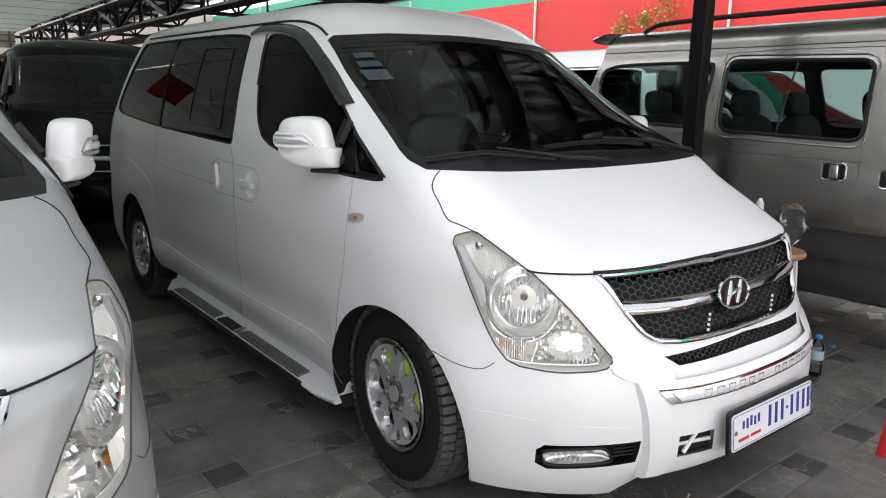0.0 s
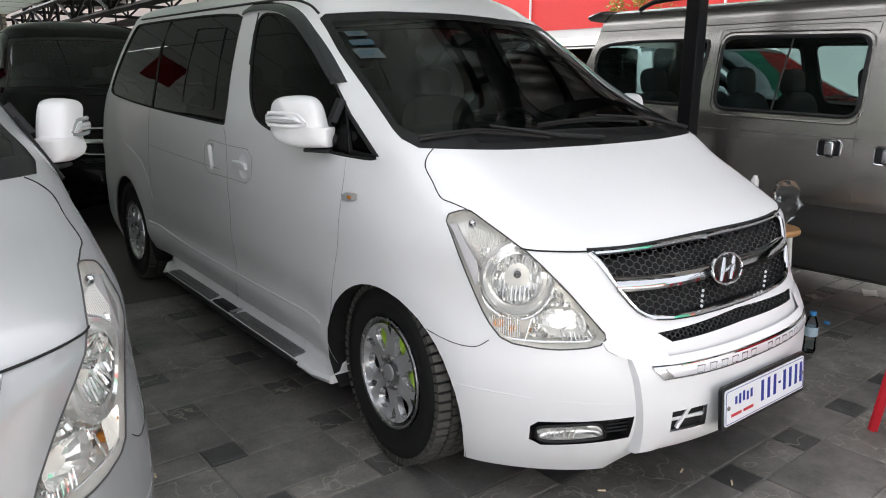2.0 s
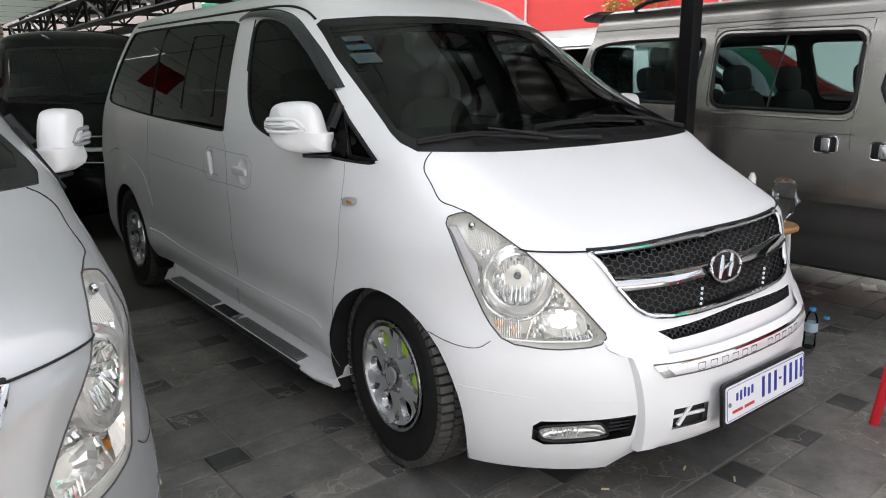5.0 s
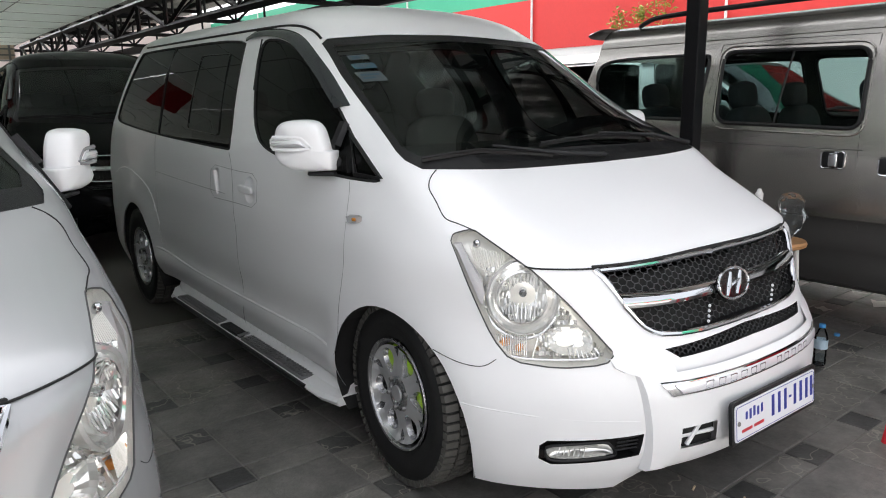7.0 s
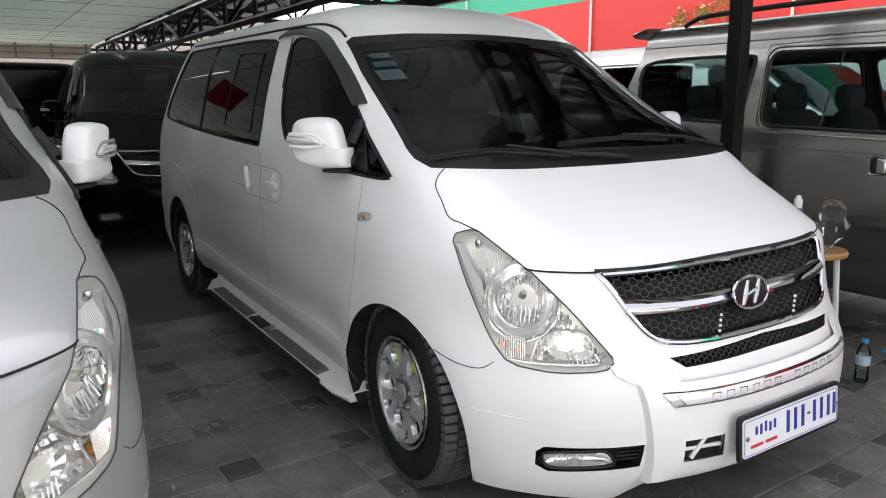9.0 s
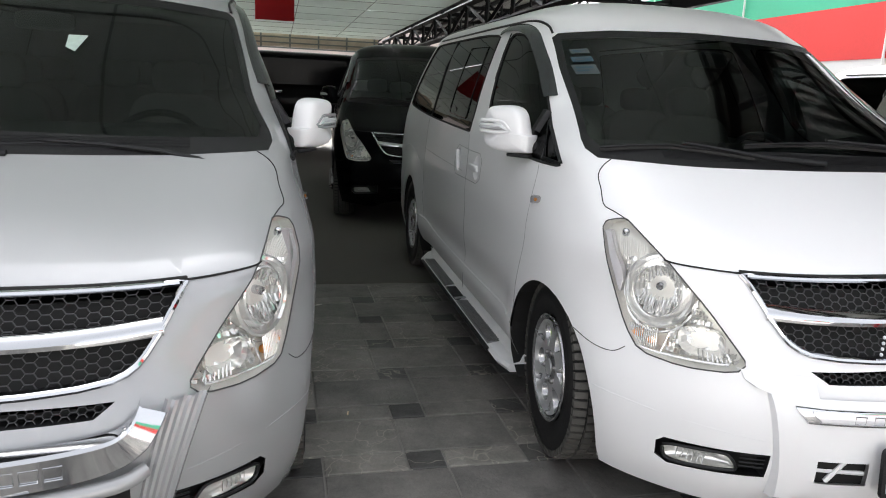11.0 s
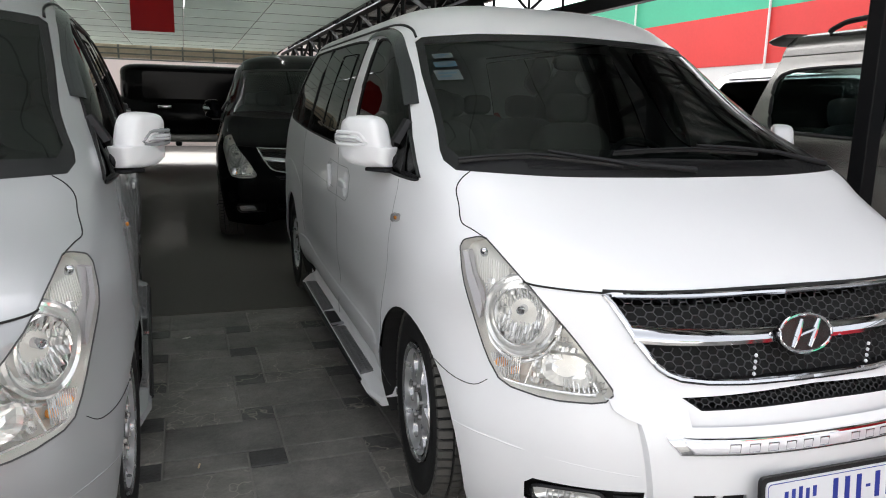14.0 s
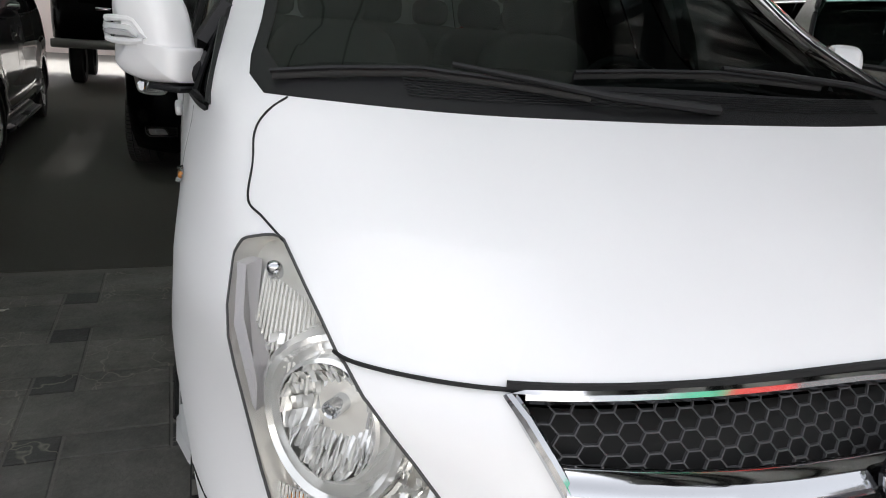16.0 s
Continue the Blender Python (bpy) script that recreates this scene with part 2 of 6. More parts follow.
def tab(col, z):
    z = min(max(z, ZS[0]), ZS[-1])
    i = 0
    while i < len(ZS) - 2 and z > ZS[i + 1]:
        i += 1
    # Catmull-Rom tangents, scaled for uneven steps
    def slope(j):
        a, b = max(j - 1, 0), min(j + 1, len(ZS) - 1)
        return (col[b] - col[a]) / (ZS[b] - ZS[a])
    h = ZS[i + 1] - ZS[i]
    s = (z - ZS[i]) / h
    m0, m1 = slope(i) * h, slope(i + 1) * h
    return ((2 * s**3 - 3 * s**2 + 1) * col[i] + (s**3 - 2 * s**2 + s) * m0 + (-2 * s**3 + 3 * s**2) * col[i + 1] + (s**3 - s**2) * m1)


def flare(y, z):
    """Outward swell of the wings round the wheels, and the crease along the sill."""
    f = 0.0
    for yc in (0.0, 3.2):
        r = math.hypot(y - yc, z - .345)
        f += .022 * math.exp(-((r - .43) / .13) ** 2)
    return f - .018 * math.exp(-((z - .52) / .10) ** 2) * (1 if .55 < y < 2.7 else math.exp(-((y - (.55 if y < .55 else 2.7)) / .12) ** 2))


def side(y, z):
    """Half width of the body at a length y and a height z."""
    w, yf, fl, n, m = tab(HW, z), tab(YF, z), tab(FL, z), tab(FN, z), tab(FM, z)
    yc = yf + fl
    yr = tab(YR, z)
    wy = w * (1 - .035 * max(0, (y - 1.3) / 2.9) ** 2)
    if y < yc:
        k = min(1.0, (yc - y) / fl)
        wy *= max(0.0, 1 - k**m) ** (1 / n)
        wy += flare(y, z) * max(0.0, 1 - k**m)
    else:
        wy += flare(y, z)
        if y > yr - .4:
            k = min(1.0, (y - yr + .4) / .4)
            wy *= max(0.0, 1 - k**3) ** (1 / 4)
    return wy


def front(x, z):
    """Length y of the nose, hood and windscreen at a place across and a height."""
    w, yf, fl, n, m = tab(HW, z), tab(YF, z), tab(FL, z), tab(FN, z), tab(FM, z)
    k = min(1.0, abs(x) / w)
    return yf + fl * (1 - max(0.0, 1 - k**n) ** (1 / m))


def shell_half(zlow, bottom=None):
    """The right half of the body skin, from the sill to the middle of the roof."""
    bm = bmesh.new()
    zs = [zlow + (1.80 - zlow) * k / 46 for k in range(47)]
    grid = []

    def ring(z):
        yf, fl, m, yr = tab(YF, z), tab(FL, z), tab(FM, z), tab(YR, z)
        yc, out = yf + fl, []
        for k in range(30):
            th = (k / 30) ** 1.35 * math.pi / 2
            y = yc - fl * math.cos(th) ** (2 / m)
            out.append((0.0 if k == 0 else side(y, z), y))
        y0, y1 = yc, yr - .4
        for k in range(49):
            y = y0 + (y1 - y0) * k / 48
            out.append((side(y, z), y))
        for k in range(1, 15):
            th = (k / 14) ** .8 * math.pi / 2
            y = y1 + .4 * math.sin(th) ** (2 / 3)
            out.append((0.0 if k == 14 else side(y, z), y))
        return out

    for z in zs:
        row = []
        for x, y in ring(z):
            zz = z
            if bottom and z < .5:
                zz = .5 - (.5 - z) * (.5 - bottom(x, y)) / (.5 - zlow)
            row.append(bm.verts.new((-x, y, zz)))
        grid.append(row)
    top = ring(1.80)
    mid = 2.35
    for k in range(1, 13):
        e = (k / 12) ** 1.2
        row = []
        for x, y in top:
            row.append(bm.verts.new((-x * (1 - e ** 1.7), mid + (y - mid) * (1 - .36 * e), 1.80 + .135 * (1 - (1 - e) ** 2.2))))
        grid.append(row)
    for a, b in zip(grid, grid[1:]):
        for k in range(len(a) - 1):
            try:
                bm.faces.new((a[k], b[k], b[k + 1], a[k + 1]))
            except ValueError:
                pass
    bmesh.ops.remove_doubles(bm, verts=bm.verts[:], dist=1e-5)
    bmesh.ops.dissolve_degenerate(bm, edges=bm.edges[:], dist=1e-6)
    bm.normal_update()
    if sum(f.normal.x for f in bm.faces) > 0:
        bmesh.ops.reverse_faces(bm, faces=bm.faces[:])
        bm.normal_update()
    return bm


def on_side(y, z, off=0.0):
    return Vector((-side(y, z) - off, y, z))


def on_front(x, z, off=0.0):
    e = .004
    p = Vector((x, front(x, z), z))
    if off:
        tx = Vector((2 * e, front(x + e, z) - front(x - e, z), 0))
        tz = Vector((0, front(x, z + e) - front(x, z - e), 2 * e))
        n = tx.cross(tz).normalized()
        p += off * (n if n.y < 0 else -n)
    return p


def spline(pts, n=6):
    """A smooth run through points."""
    pts = [Vector(p) for p in pts]
    out = []
    for i in range(len(pts) - 1):
        a, b, c, d = pts[max(i - 1, 0)], pts[i], pts[i + 1], pts[min(i + 2, len(pts) - 1)]
        for k in range(n):
            t = k / n
            out.append(.5 * ((2 * b) + (c - a) * t + (2 * a - 5 * b + 4 * c - d) * t * t + (3 * b - a - 3 * c + d) * t**3))
    return out + [pts[-1]]


def snap(p, off=0.0):
    """The nearest place on the skin, straight in from the side or the front."""
    x, y, z = p
    if abs(x) > .82 * tab(HW, z):
        q = on_side(y, z, off)
        return Vector((math.copysign(q.x, x), q.y, q.z))
    return on_front(x, z, off)


def strip_on(bm, pts, r, n=6, off=0.0, flat=1.0, flip=False):
    run = [snap(p, off) for p in spline(pts, n)]
    tube(bm, run, r, 6, flat=flat)


def both(bm):
    return mirrored(bm)


def hex_net(bm, inside, ymap, cell, x0, x1, z0, z1, wide=.0009, deep=.004):
    """Honeycomb walls of wide flat-topped cells over the part of an opening that inside(x, z) allows."""
    w, h = cell / 2, cell * .31
    col, x = 0, x0
    while x < x1 + cell:
        z = z0 + (h if col % 2 else 0)
        while z < z1 + 2 * h:
            ring = [(x - w * .5, z + h), (x + w * .5, z + h), (x + w, z), (x + w * .5, z - h)]
            for (ax, az), (bx, bz) in zip(ring, ring[1:]):
                if not (inside(ax, az) and inside(bx, bz)):
                    if not (inside(ax, az) or inside(bx, bz)):
                        continue
                d = Vector((bx - ax, bz - az)).normalized()
                nx, nz = -d.y * wide, d.x * wide
                vs = []
                for px, pz in ((ax + nx, az + nz), (bx + nx, bz + nz), (bx - nx, bz - nz), (ax - nx, az - nz)):
                    y = ymap(px, pz)
                    vs.append((bm.verts.new((px, y, pz)), bm.verts.new((px, y + deep, pz))))
                for i in range(4):
                    a, b = vs[i], vs[(i + 1) % 4]
                    bm.faces.new((a[0], b[0], b[1], a[1]))
                bm.faces.new([v[0] for v in vs][::-1])
            z += 2 * h
        x += w * 1.5
        col += 1


def ellipse(a, b, n=40):
    return [(a * math.cos(2 * math.pi * k / n), b * math.sin(2 * math.pi * k / n)) for k in range(n)]


def superform(bm, a, b, c, e1=.5, e2=.5, nu=24, nv=14, m=None):
    """A rounded box-like form with half sizes a, b, c."""
    sp = lambda v, e: math.copysign(abs(v) ** e, v)
    rings = []
    for j in range(nv + 1):
        ph = -math.pi / 2 + math.pi * j / nv
        cz, sz = sp(math.cos(ph), e1), sp(math.sin(ph), e1)
        if j in (0, nv):
            rings.append([bm.verts.new((0, 0, c * sz))])
        else:
            rings.append([bm.verts.new((a * cz * sp(math.cos(t), e2), b * cz * sp(math.sin(t), e2), c * sz)) for t in (2 * math.pi * k / nu for k in range(nu))])
    for p, q in zip(rings, rings[1:]):
        for k in range(nu):
            k2 = (k + 1) % nu
            if len(p) == 1:
                bm.faces.new((p[0], q[k2], q[k]))
            elif len(q) == 1:
                bm.faces.new((p[k], p[k2], q[0]))
            else:
                bm.faces.new((p[k], p[k2], q[k2], q[k]))
    vs = [v for r in rings for v in r]
    if m is not None:
        for v in vs:
            v.co = m @ v.co
    return vs


# ---- wheel ----
def build_wheel(parent, where, turn, steer=0.0):
    """A wheel with a treaded tyre and a six-arm alloy rim; its outer face looks along -x when turn is 0."""
    base = Matrix.Translation(where) @ pose(0, 0, 0, 0, 0, steer) @ pose(0, 0, 0, 0, -90 if turn == 0 else 90, 0) @ Matrix.Diagonal((1, 1, 1.08, 1))
    hub = new("wheel")
    hub.empty_display_size = .1
    hub.parent = parent
    bm = bmesh.new()
    prof = [(.208, -.085), (.228, -.100), (.285, -.106), (.318, -.098), (.336, -.084), (.340, -.060), (.342, 0), (.340, .060), (.336, .084), (.318, .098), (.285, .106), (.265, .105), (.262, .103), (.228, .100), (.208, .085)]
    lathe(bm, prof, 72, base)
    part("tyre", bm, RUBBER, hub, angle=35)
    bm = bmesh.new()
    n = 64
    for k in range(n):
        t = 2 * math.pi * k / n
        for z0, z1, dt, r0, r1 in ((.058, .100, 0, .318, .3495), (-.100, -.058, .05, .318, .3495), (.018, .050, .03, .338, .351), (-.014, .014, .07, .338, .351), (-.050, -.018, .02, .338, .351)):
            m = base @ Matrix.Rotation(t + dt, 4, "Z")
            h = .0118 if abs(z0) > .05 or abs(z1) > .055 else .0128
            a = [(r0, -h, z0), (r0, h, z0), (r1 - (.008 if z1 < -.055 else 0), h, z0), (r1 - (.008 if z1 < -.055 else 0), -h, z0)]
            b = [(r0, -h, z1), (r0, h, z1), (r1 - (.008 if z1 > .09 else 0), h, z1), (r1 - (.008 if z1 > .09 else 0), -h, z1)]
            va, vb = [bm.verts.new(m @ Vector(p)) for p in a], [bm.verts.new(m @ Vector(p)) for p in b]
            bm.faces.new(va), bm.faces.new(vb[::-1])
            for i in range(4):
                bm.faces.new((va[i], vb[i], vb[(i + 1) % 4], va[(i + 1) % 4]))
    part("tread", bm, TREAD_RUBBER, hub, "dusty worn tread blocks", angle=35)["kind"] = "stuff"
    bm = bmesh.new()
    lathe(bm, [(.190, -.09), (.208, -.092), (.208, -.086), (.186, -.07), (.182, .050), (.192, .080), (.206, .090), (.212, .096), (.210, .102), (.202, .100), (.192, .088), (.184, .072), (.182, .050)], 64, base)
    lathe(bm, [(.070, .030), (.070, .084), (.064, .088), (.046, .092), (.044, .085), (0, .085)], 36, base)

    def face(r, t):
        """The dished wheel face."""
        return base @ Vector((r * math.cos(t), r * math.sin(t), .088 + .004 * math.cos((r - .06) / .128 * math.pi * 1.6) - .004 + (.012 if r > .18 else 0)))

    for k in range(6):
        for t0, t1, tc, rc, at, ar, dp in ((0, 39, 19.5, .130, 16.5, .048, .020), (39, 60, 49.5, .160, 7.6, .022, .018)):
            t0, t1, tc, at = (radians(v) for v in (t0 + 60 * k + 16, t1 + 60 * k + 16, tc + 60 * k + 16, at))
            n = 24
            outer, inner, deep = [], [], []
            for i in range(n):
                c, s_ = math.cos(2 * math.pi * i / n), math.sin(2 * math.pi * i / n)
                q = 1 / max(abs(c), abs(s_))
                if rc < .15:
                    w, h_ = c * (1 - .22 * max(0, -s_)), s_
                else:
                    w, h_ = c * (.55 + .45 * s_), s_
                outer.append(bm.verts.new(face(.1265 + .0605 * s_ * q, (t0 + t1) / 2 + (t1 - t0) / 2 * c * q)))
                inner.append(bm.verts.new(face(rc + ar * h_, tc + at * w * (.127 / rc) ** .3)))
                p_ = face(rc + ar * h_ * .84, tc + at * w * .80)
                deep.append(bm.verts.new(p_ - base.to_3x3() @ Vector((0, 0, dp))))
            for i in range(n):
                j = (i + 1) % n
                bm.faces.new((outer[i], outer[j], inner[j], inner[i])).material_index = 1
                bm.faces.new((inner[i], inner[j], deep[j], deep[i]))
    part("rim", bm, [ALLOY, ALLOY_FACE], hub, "grey alloy rim with hole walls darkened for shade", angle=24)
    bm = bmesh.new()
    lathe(bm, [(.032, .090), (.031, .097), (0, .099)], 24, base)
    part("centre_cap", bm, ALLOY_FACE, hub)
    for k in range(6):
        bm = bmesh.new()
        m = base @ Matrix.Rotation(2 * math.pi * (k + .5) / 6 + .25, 4, "Z") @ Matrix.Translation((.062, 0, .080))
        lathe(bm, [(.0105, 0), (.0105, .012), (.008, .018), (0, .019)], 6, m)
        part("lug_nut", bm, STEEL, hub)
    bm = bmesh.new()
    lathe(bm, [(.15, -.005), (.15, .008), (.05, .008)], 40, base)
    lathe(bm, [(.196, -.06), (.05, -.055)], 40, base)
    part("brake_disc", bm, BRAKE, hub)
    for ang in ((-24, 38, -85) if turn == 0 else (24, -38, 85)):
        bm = bmesh.new()
        box(bm, .085, -.050, -.005, .180, .050, .064, .010, m=base @ Matrix.Rotation(radians(ang), 4, "Z"))
        part("brake_caliper", bm, GREEN_CALIPER, hub, "bright green brake caliper")
    return hub


# ---- minibus ----
def lamp_pt(u, z, depth):
    """A place in the headlamp: u across as seen from the front corner, and how deep behind the lens."""
    lo, hi = tab(YF, z), .3
    for _ in range(40):
        y = (lo + hi) / 2
        if .70711 * (-side(y, z) - y) > u:
            lo = y
        else:
            hi = y
    return Vector((-side(lo, z), lo, z)) + Vector((.70711, .70711, 0)) * depth


LAMP = [(-0.4610, 1.0000), (-0.4560, 1.0170), (-0.4450, 1.0230), (-0.4080, 1.0330), (-0.3840, 1.0330), (-0.3620, 1.0220), (-0.2660, 0.9750), (-0.1728, 0.9270), (-0.0523, 0.8237), (0.0356, 0.7301), (0.0830, 0.6840), (0.0560, 0.6550), (-0.0951, 0.6427), (-0.2414, 0.6552), (-0.3021, 0.7197), (-0.3671, 0.8393), (-0.4239, 0.9412), (-0.4573, 0.9911)]
DIAG = (.70711, -.70711, 0)
GRILLE = [(-.574, .929), (-.30, .925), (0, .922), (.01, .922), (.01, .708), (-.23, .712), (-.35, .718), (-.42, .7265), (-.452, .738), (-.476, .754), (-.494, .776), (-.522, .82)]
SCREEN = [(-.775, 1.207), (-.80, 1.235), (-.800, 1.268), (-.782, 1.36), (-.760, 1.468), (-.743, 1.56), (-.709, 1.700), (-.68, 1.722), (-.455, 1.742), (-.114, 1.755), (.02, 1.757), (.02, 1.200), (-.5, 1.203)]
SCREEN_IN = [(-.750, 1.250), (-.774, 1.285), (-.756, 1.37), (-.736, 1.47), (-.719, 1.56), (-.686, 1.688), (-.44, 1.71), (-.114, 1.725), (.02, 1.727), (.02, 1.262), (-.5, 1.262)]
DOOR_WIN = [(1.42, 1.745), (1.2, 1.73), (.96, 1.665), (.58, 1.45), (.155, 1.168), (.21, 1.160), (.85, 1.205), (1.10, 1.25), (1.22, 1.34), (1.36, 1.58)]
REAR_WIN = [(1.645, 1.768), (1.60, 1.66), (1.445, 1.215), (1.50, 1.208), (2.7, 1.232), (3.60, 1.275), (3.70, 1.30), (3.72, 1.36), (3.56, 1.745), (3.50, 1.772)]


def circle(cy, cz, r, n=40):
    return [(cy + r * math.cos(2 * math.pi * k / n), cz + r * math.sin(2 * math.pi * k / n)) for k in range(n)]


def outline_loop(faces):
    """The outer edge of some faces, as one run of points."""
    fs = set(faces)
    nxt = {}
    for f in faces:
        for l in f.loops:
            if not any(g in fs for g in l.edge.link_faces if g is not f):
                nxt[l.vert] = l.link_loop_next.vert
    start = next(iter(nxt))
    run, v = [start.co.copy()], nxt[start]
    while v is not start and len(run) < 3000 and v in nxt:
        run.append(v.co.copy())
        v = nxt[v]
    return run


def fade(v, a, b):
    t = min(1.0, max(0.0, (v - a) / (b - a)))
    return t * t * (3 - 2 * t)


def squared(p):
    """Fuller shoulders beside the hood and windscreen foot, and a flatter nose between the lamps."""
    x = abs(p.x)
    w = fade(x, .35, .80) * fade(p.z, .68, 1.14) * (1 - fade(p.z, 1.25, 1.55)) * (1 - fade(p.y, -.02, .45))
    out = .05 * w * (1 - .7 * fade(x, .82, .95))
    back = .028 * (1 - fade(x, .0, .60)) * fade(p.z, .55, .74) * (1 - fade(p.z, .95, 1.12))
    return Vector((math.copysign(x + out, p.x) if x > 1e-6 else p.x, p.y - .07 * w + (back if p.y < .3 else 0), p.z + .016 * w))


def build_minibus(paint, mirror_paint):
    van = thing("minibus", "", "minibus")
    bm = shell_half(.16, lambda x, y: .20 + (.085 * max(0, 1 - (x / .55) ** 4) if y < 0 else 0) + (.10 if .3 < y < 2.9 else 0))
    pick = lambda test: [f for f in bm.faces if test(f.calc_center_median())]

    def take(poly, right, test, drop=True):
        fs = cut(bm, pick(test), poly, right)
        return fs

    def remove(fs):
        bmesh.ops.delete(bm, geom=fs, context="FACES")

    # wheel arches
    for yc in (.005, 3.2):
        remove(take(circle(yc, .345, .392, 44), (0, 1, 0), lambda c: abs(c.y - yc) < .55 and c.z < .85 and c.x < -.5))
    remove(pick(lambda c: abs(c.y) < .30 and c.z < .30 and c.x < -.5) + pick(lambda c: abs(c.y - 3.2) < .30 and c.z < .30 and c.x < -.5))
    # side glass
    glass_parts = []
    for nm, poly in (("door_window", DOOR_WIN), ("side_window", REAR_WIN)):
        fs = take(rounded(poly, 2), (0, 1, 0), lambda c: c.x < -.55 and .05 < c.y < 3.85 and 1.0 < c.z < 1.81)
        glass_parts.append((nm, lift(fs, -.003), outline_loop(fs)))
        remove(fs)
    # handle recesses: a round cup and an upright slot
    cups = []
    for poly, dep in ((circle(1.19, 1.035, .064, 28), .030), (rounded([(1.565, .968), (1.565, 1.104), (1.648, 1.106), (1.648, .966)], 2), .020)):
        fs = take(poly, (0, 1, 0), lambda c: c.x < -.55 and .95 < c.y < 1.8 and .88 < c.z < 1.18)
        cups.append((outline_loop(fs), dep))
        remove(fs)
    # windscreen, with its dark border
    fs = take(SCREEN, (1, 0, 0), lambda c: c.y < 1.15 and 1.15 < c.z < 1.80 and c.x > -.86)
    inner = cut(bm, fs, SCREEN_IN, (1, 0, 0))
    ring = [f for f in pick(lambda c: c.y < 1.15 and 1.15 < c.z < 1.80) if f in set(fs) or f in set(inner)]
    screen = lift(inner, -.004)
    inner_set = set(inner)
    # the border is what lies within the outer outline but not within the inner
    border = [f for f in cut(bm, pick(lambda c: c.y < 1.15 and 1.15 < c.z < 1.80 and c.x > -.86), SCREEN, (1, 0, 0)) if f not in inner_set]
    border_bm = lift(border, -.002)
    screen_edge = outline_loop(list(inner_set) + border)
    remove(list(inner_set) + border)
    # headlamp
    fs = take(rounded(LAMP, 1), DIAG, lambda c: c.y < .1 and .55 < c.z < 1.1 and c.x < -.45)
    lamp_lens, lamp_edge = lift(fs, -.001), outline_loop(fs)
    lamp_back = lift(fs, 0)
    for v in lamp_back.verts:
        v.co += Vector((.040, .040, 0))
    remove(fs)
    # grille and slots
    fs = take(GRILLE, (1, 0, 0), lambda c: c.y < -.4 and .6 < c.z < 1.0)
    grille_edge = outline_loop(fs)
    grille_back = lift(fs, -.045)
    remove(fs)
    slot_backs = []
    for poly in ([(-.43, .683), (.01, .693), (.01, .655), (-.385, .652)],
                 [(-.79, .385), (-.775, .405), (-.53, .425), (-.53, .345), (-.755, .315), (-.785, .335)],
                 [(-.425, .435), (-.29, .435), (-.29, .405), (-.425, .405)],
                 [(-.425, .392), (-.29, .392), (-.29, .365), (-.425, .365)]):
        fs = take(poly, (1, 0, 0), lambda c: c.y < -.35 and .28 < c.z < .72)
        slot_backs.append((lift(fs, -.05), outline_loop(fs)))
        remove(fs)
    both(bm)
    bm.normal_update()
    body = part("body", bm, paint, van, angle=38)
    # inward edges of openings
    bm = bmesh.new()
    for edge, dep in ((grille_edge, .045), (slot_backs[0][1], .05), (slot_backs[1][1], .05), (slot_backs[2][1], .05), (slot_backs[3][1], .05)):
        n = len(edge)
        a = [bm.verts.new(p) for p in edge]
        b = [bm.verts.new(p + Vector((0, dep, 0))) for p in edge]
        for k in range(n):
            if abs(edge[k].x) < .005 and abs(edge[(k + 1) % n].x) < .005:
                continue
            bm.faces.new((a[k], a[(k + 1) % n], b[(k + 1) % n], b[k]))
    part("opening_edge", both(bm), BLACK_PLASTIC, van)
    bm = bmesh.new()
    for src in [grille_back] + [s[0] for s in slot_backs]:
        made = {v: bm.verts.new(v.co) for v in src.verts}
        for f in src.faces:
            bm.faces.new([made[v] for v in f.verts])
        src.free()
    part("grille_backing", both(bm), GAP, van)
    # windows
    for s in (-1, 1):
        for nm, g, loop in glass_parts:
            bm = g.copy()
            if s > 0:
                for v in bm.verts:
                    v.co.x = -v.co.x
                bmesh.ops.reverse_faces(bm, faces=bm.faces[:])
            w = part(nm, bm, GLASS_DARK, van)
            bm = bmesh.new()
            tube(bm, [(p.x * -s, p.y, p.z) for p in loop], .006, 5, closed=True)
            part("window_seal", bm, GAP, w)
    for nm, g, loop in glass_parts:
        g.free()
    ws = part("windscreen", both(screen), GLASS_SCREEN, van)
    part("windscreen_border", both(border_bm), BLACK_PLASTIC, ws)
    # wheel arch liners and underside
    for yc in (.005, 3.2):
        for sgn in (-1, 1):
            bm = bmesh.new()
            a, b = [], []
            for k in range(25):
                t = math.pi * (k / 24 * 1.24 - .12)
                y, z = yc + .397 * math.cos(t), .345 + .397 * math.sin(t)
                a.append(bm.verts.new((-side(y, z) + .012, y, z)))
                b.append(bm.verts.new((-.58, y, z)))
            for k in range(24):
                bm.faces.new((a[k], a[k + 1], b[k + 1], b[k]))
            bm.faces.new(b)
            part("arch_liner", flip_bm(bm, sgn), GAP, van, smooth=False)
    for x1, y0, z0, y1, z1 in ((.86, .42, .24, 2.80, .30), (.56, -.6, .24, .42, .30), (.56, 2.8, .26, 4.1, .32)):
        bm = bmesh.new()
        box(bm, -x1, y0, z0, x1, y1, z1)
        part("underbody", bm, GAP, van, smooth=False)
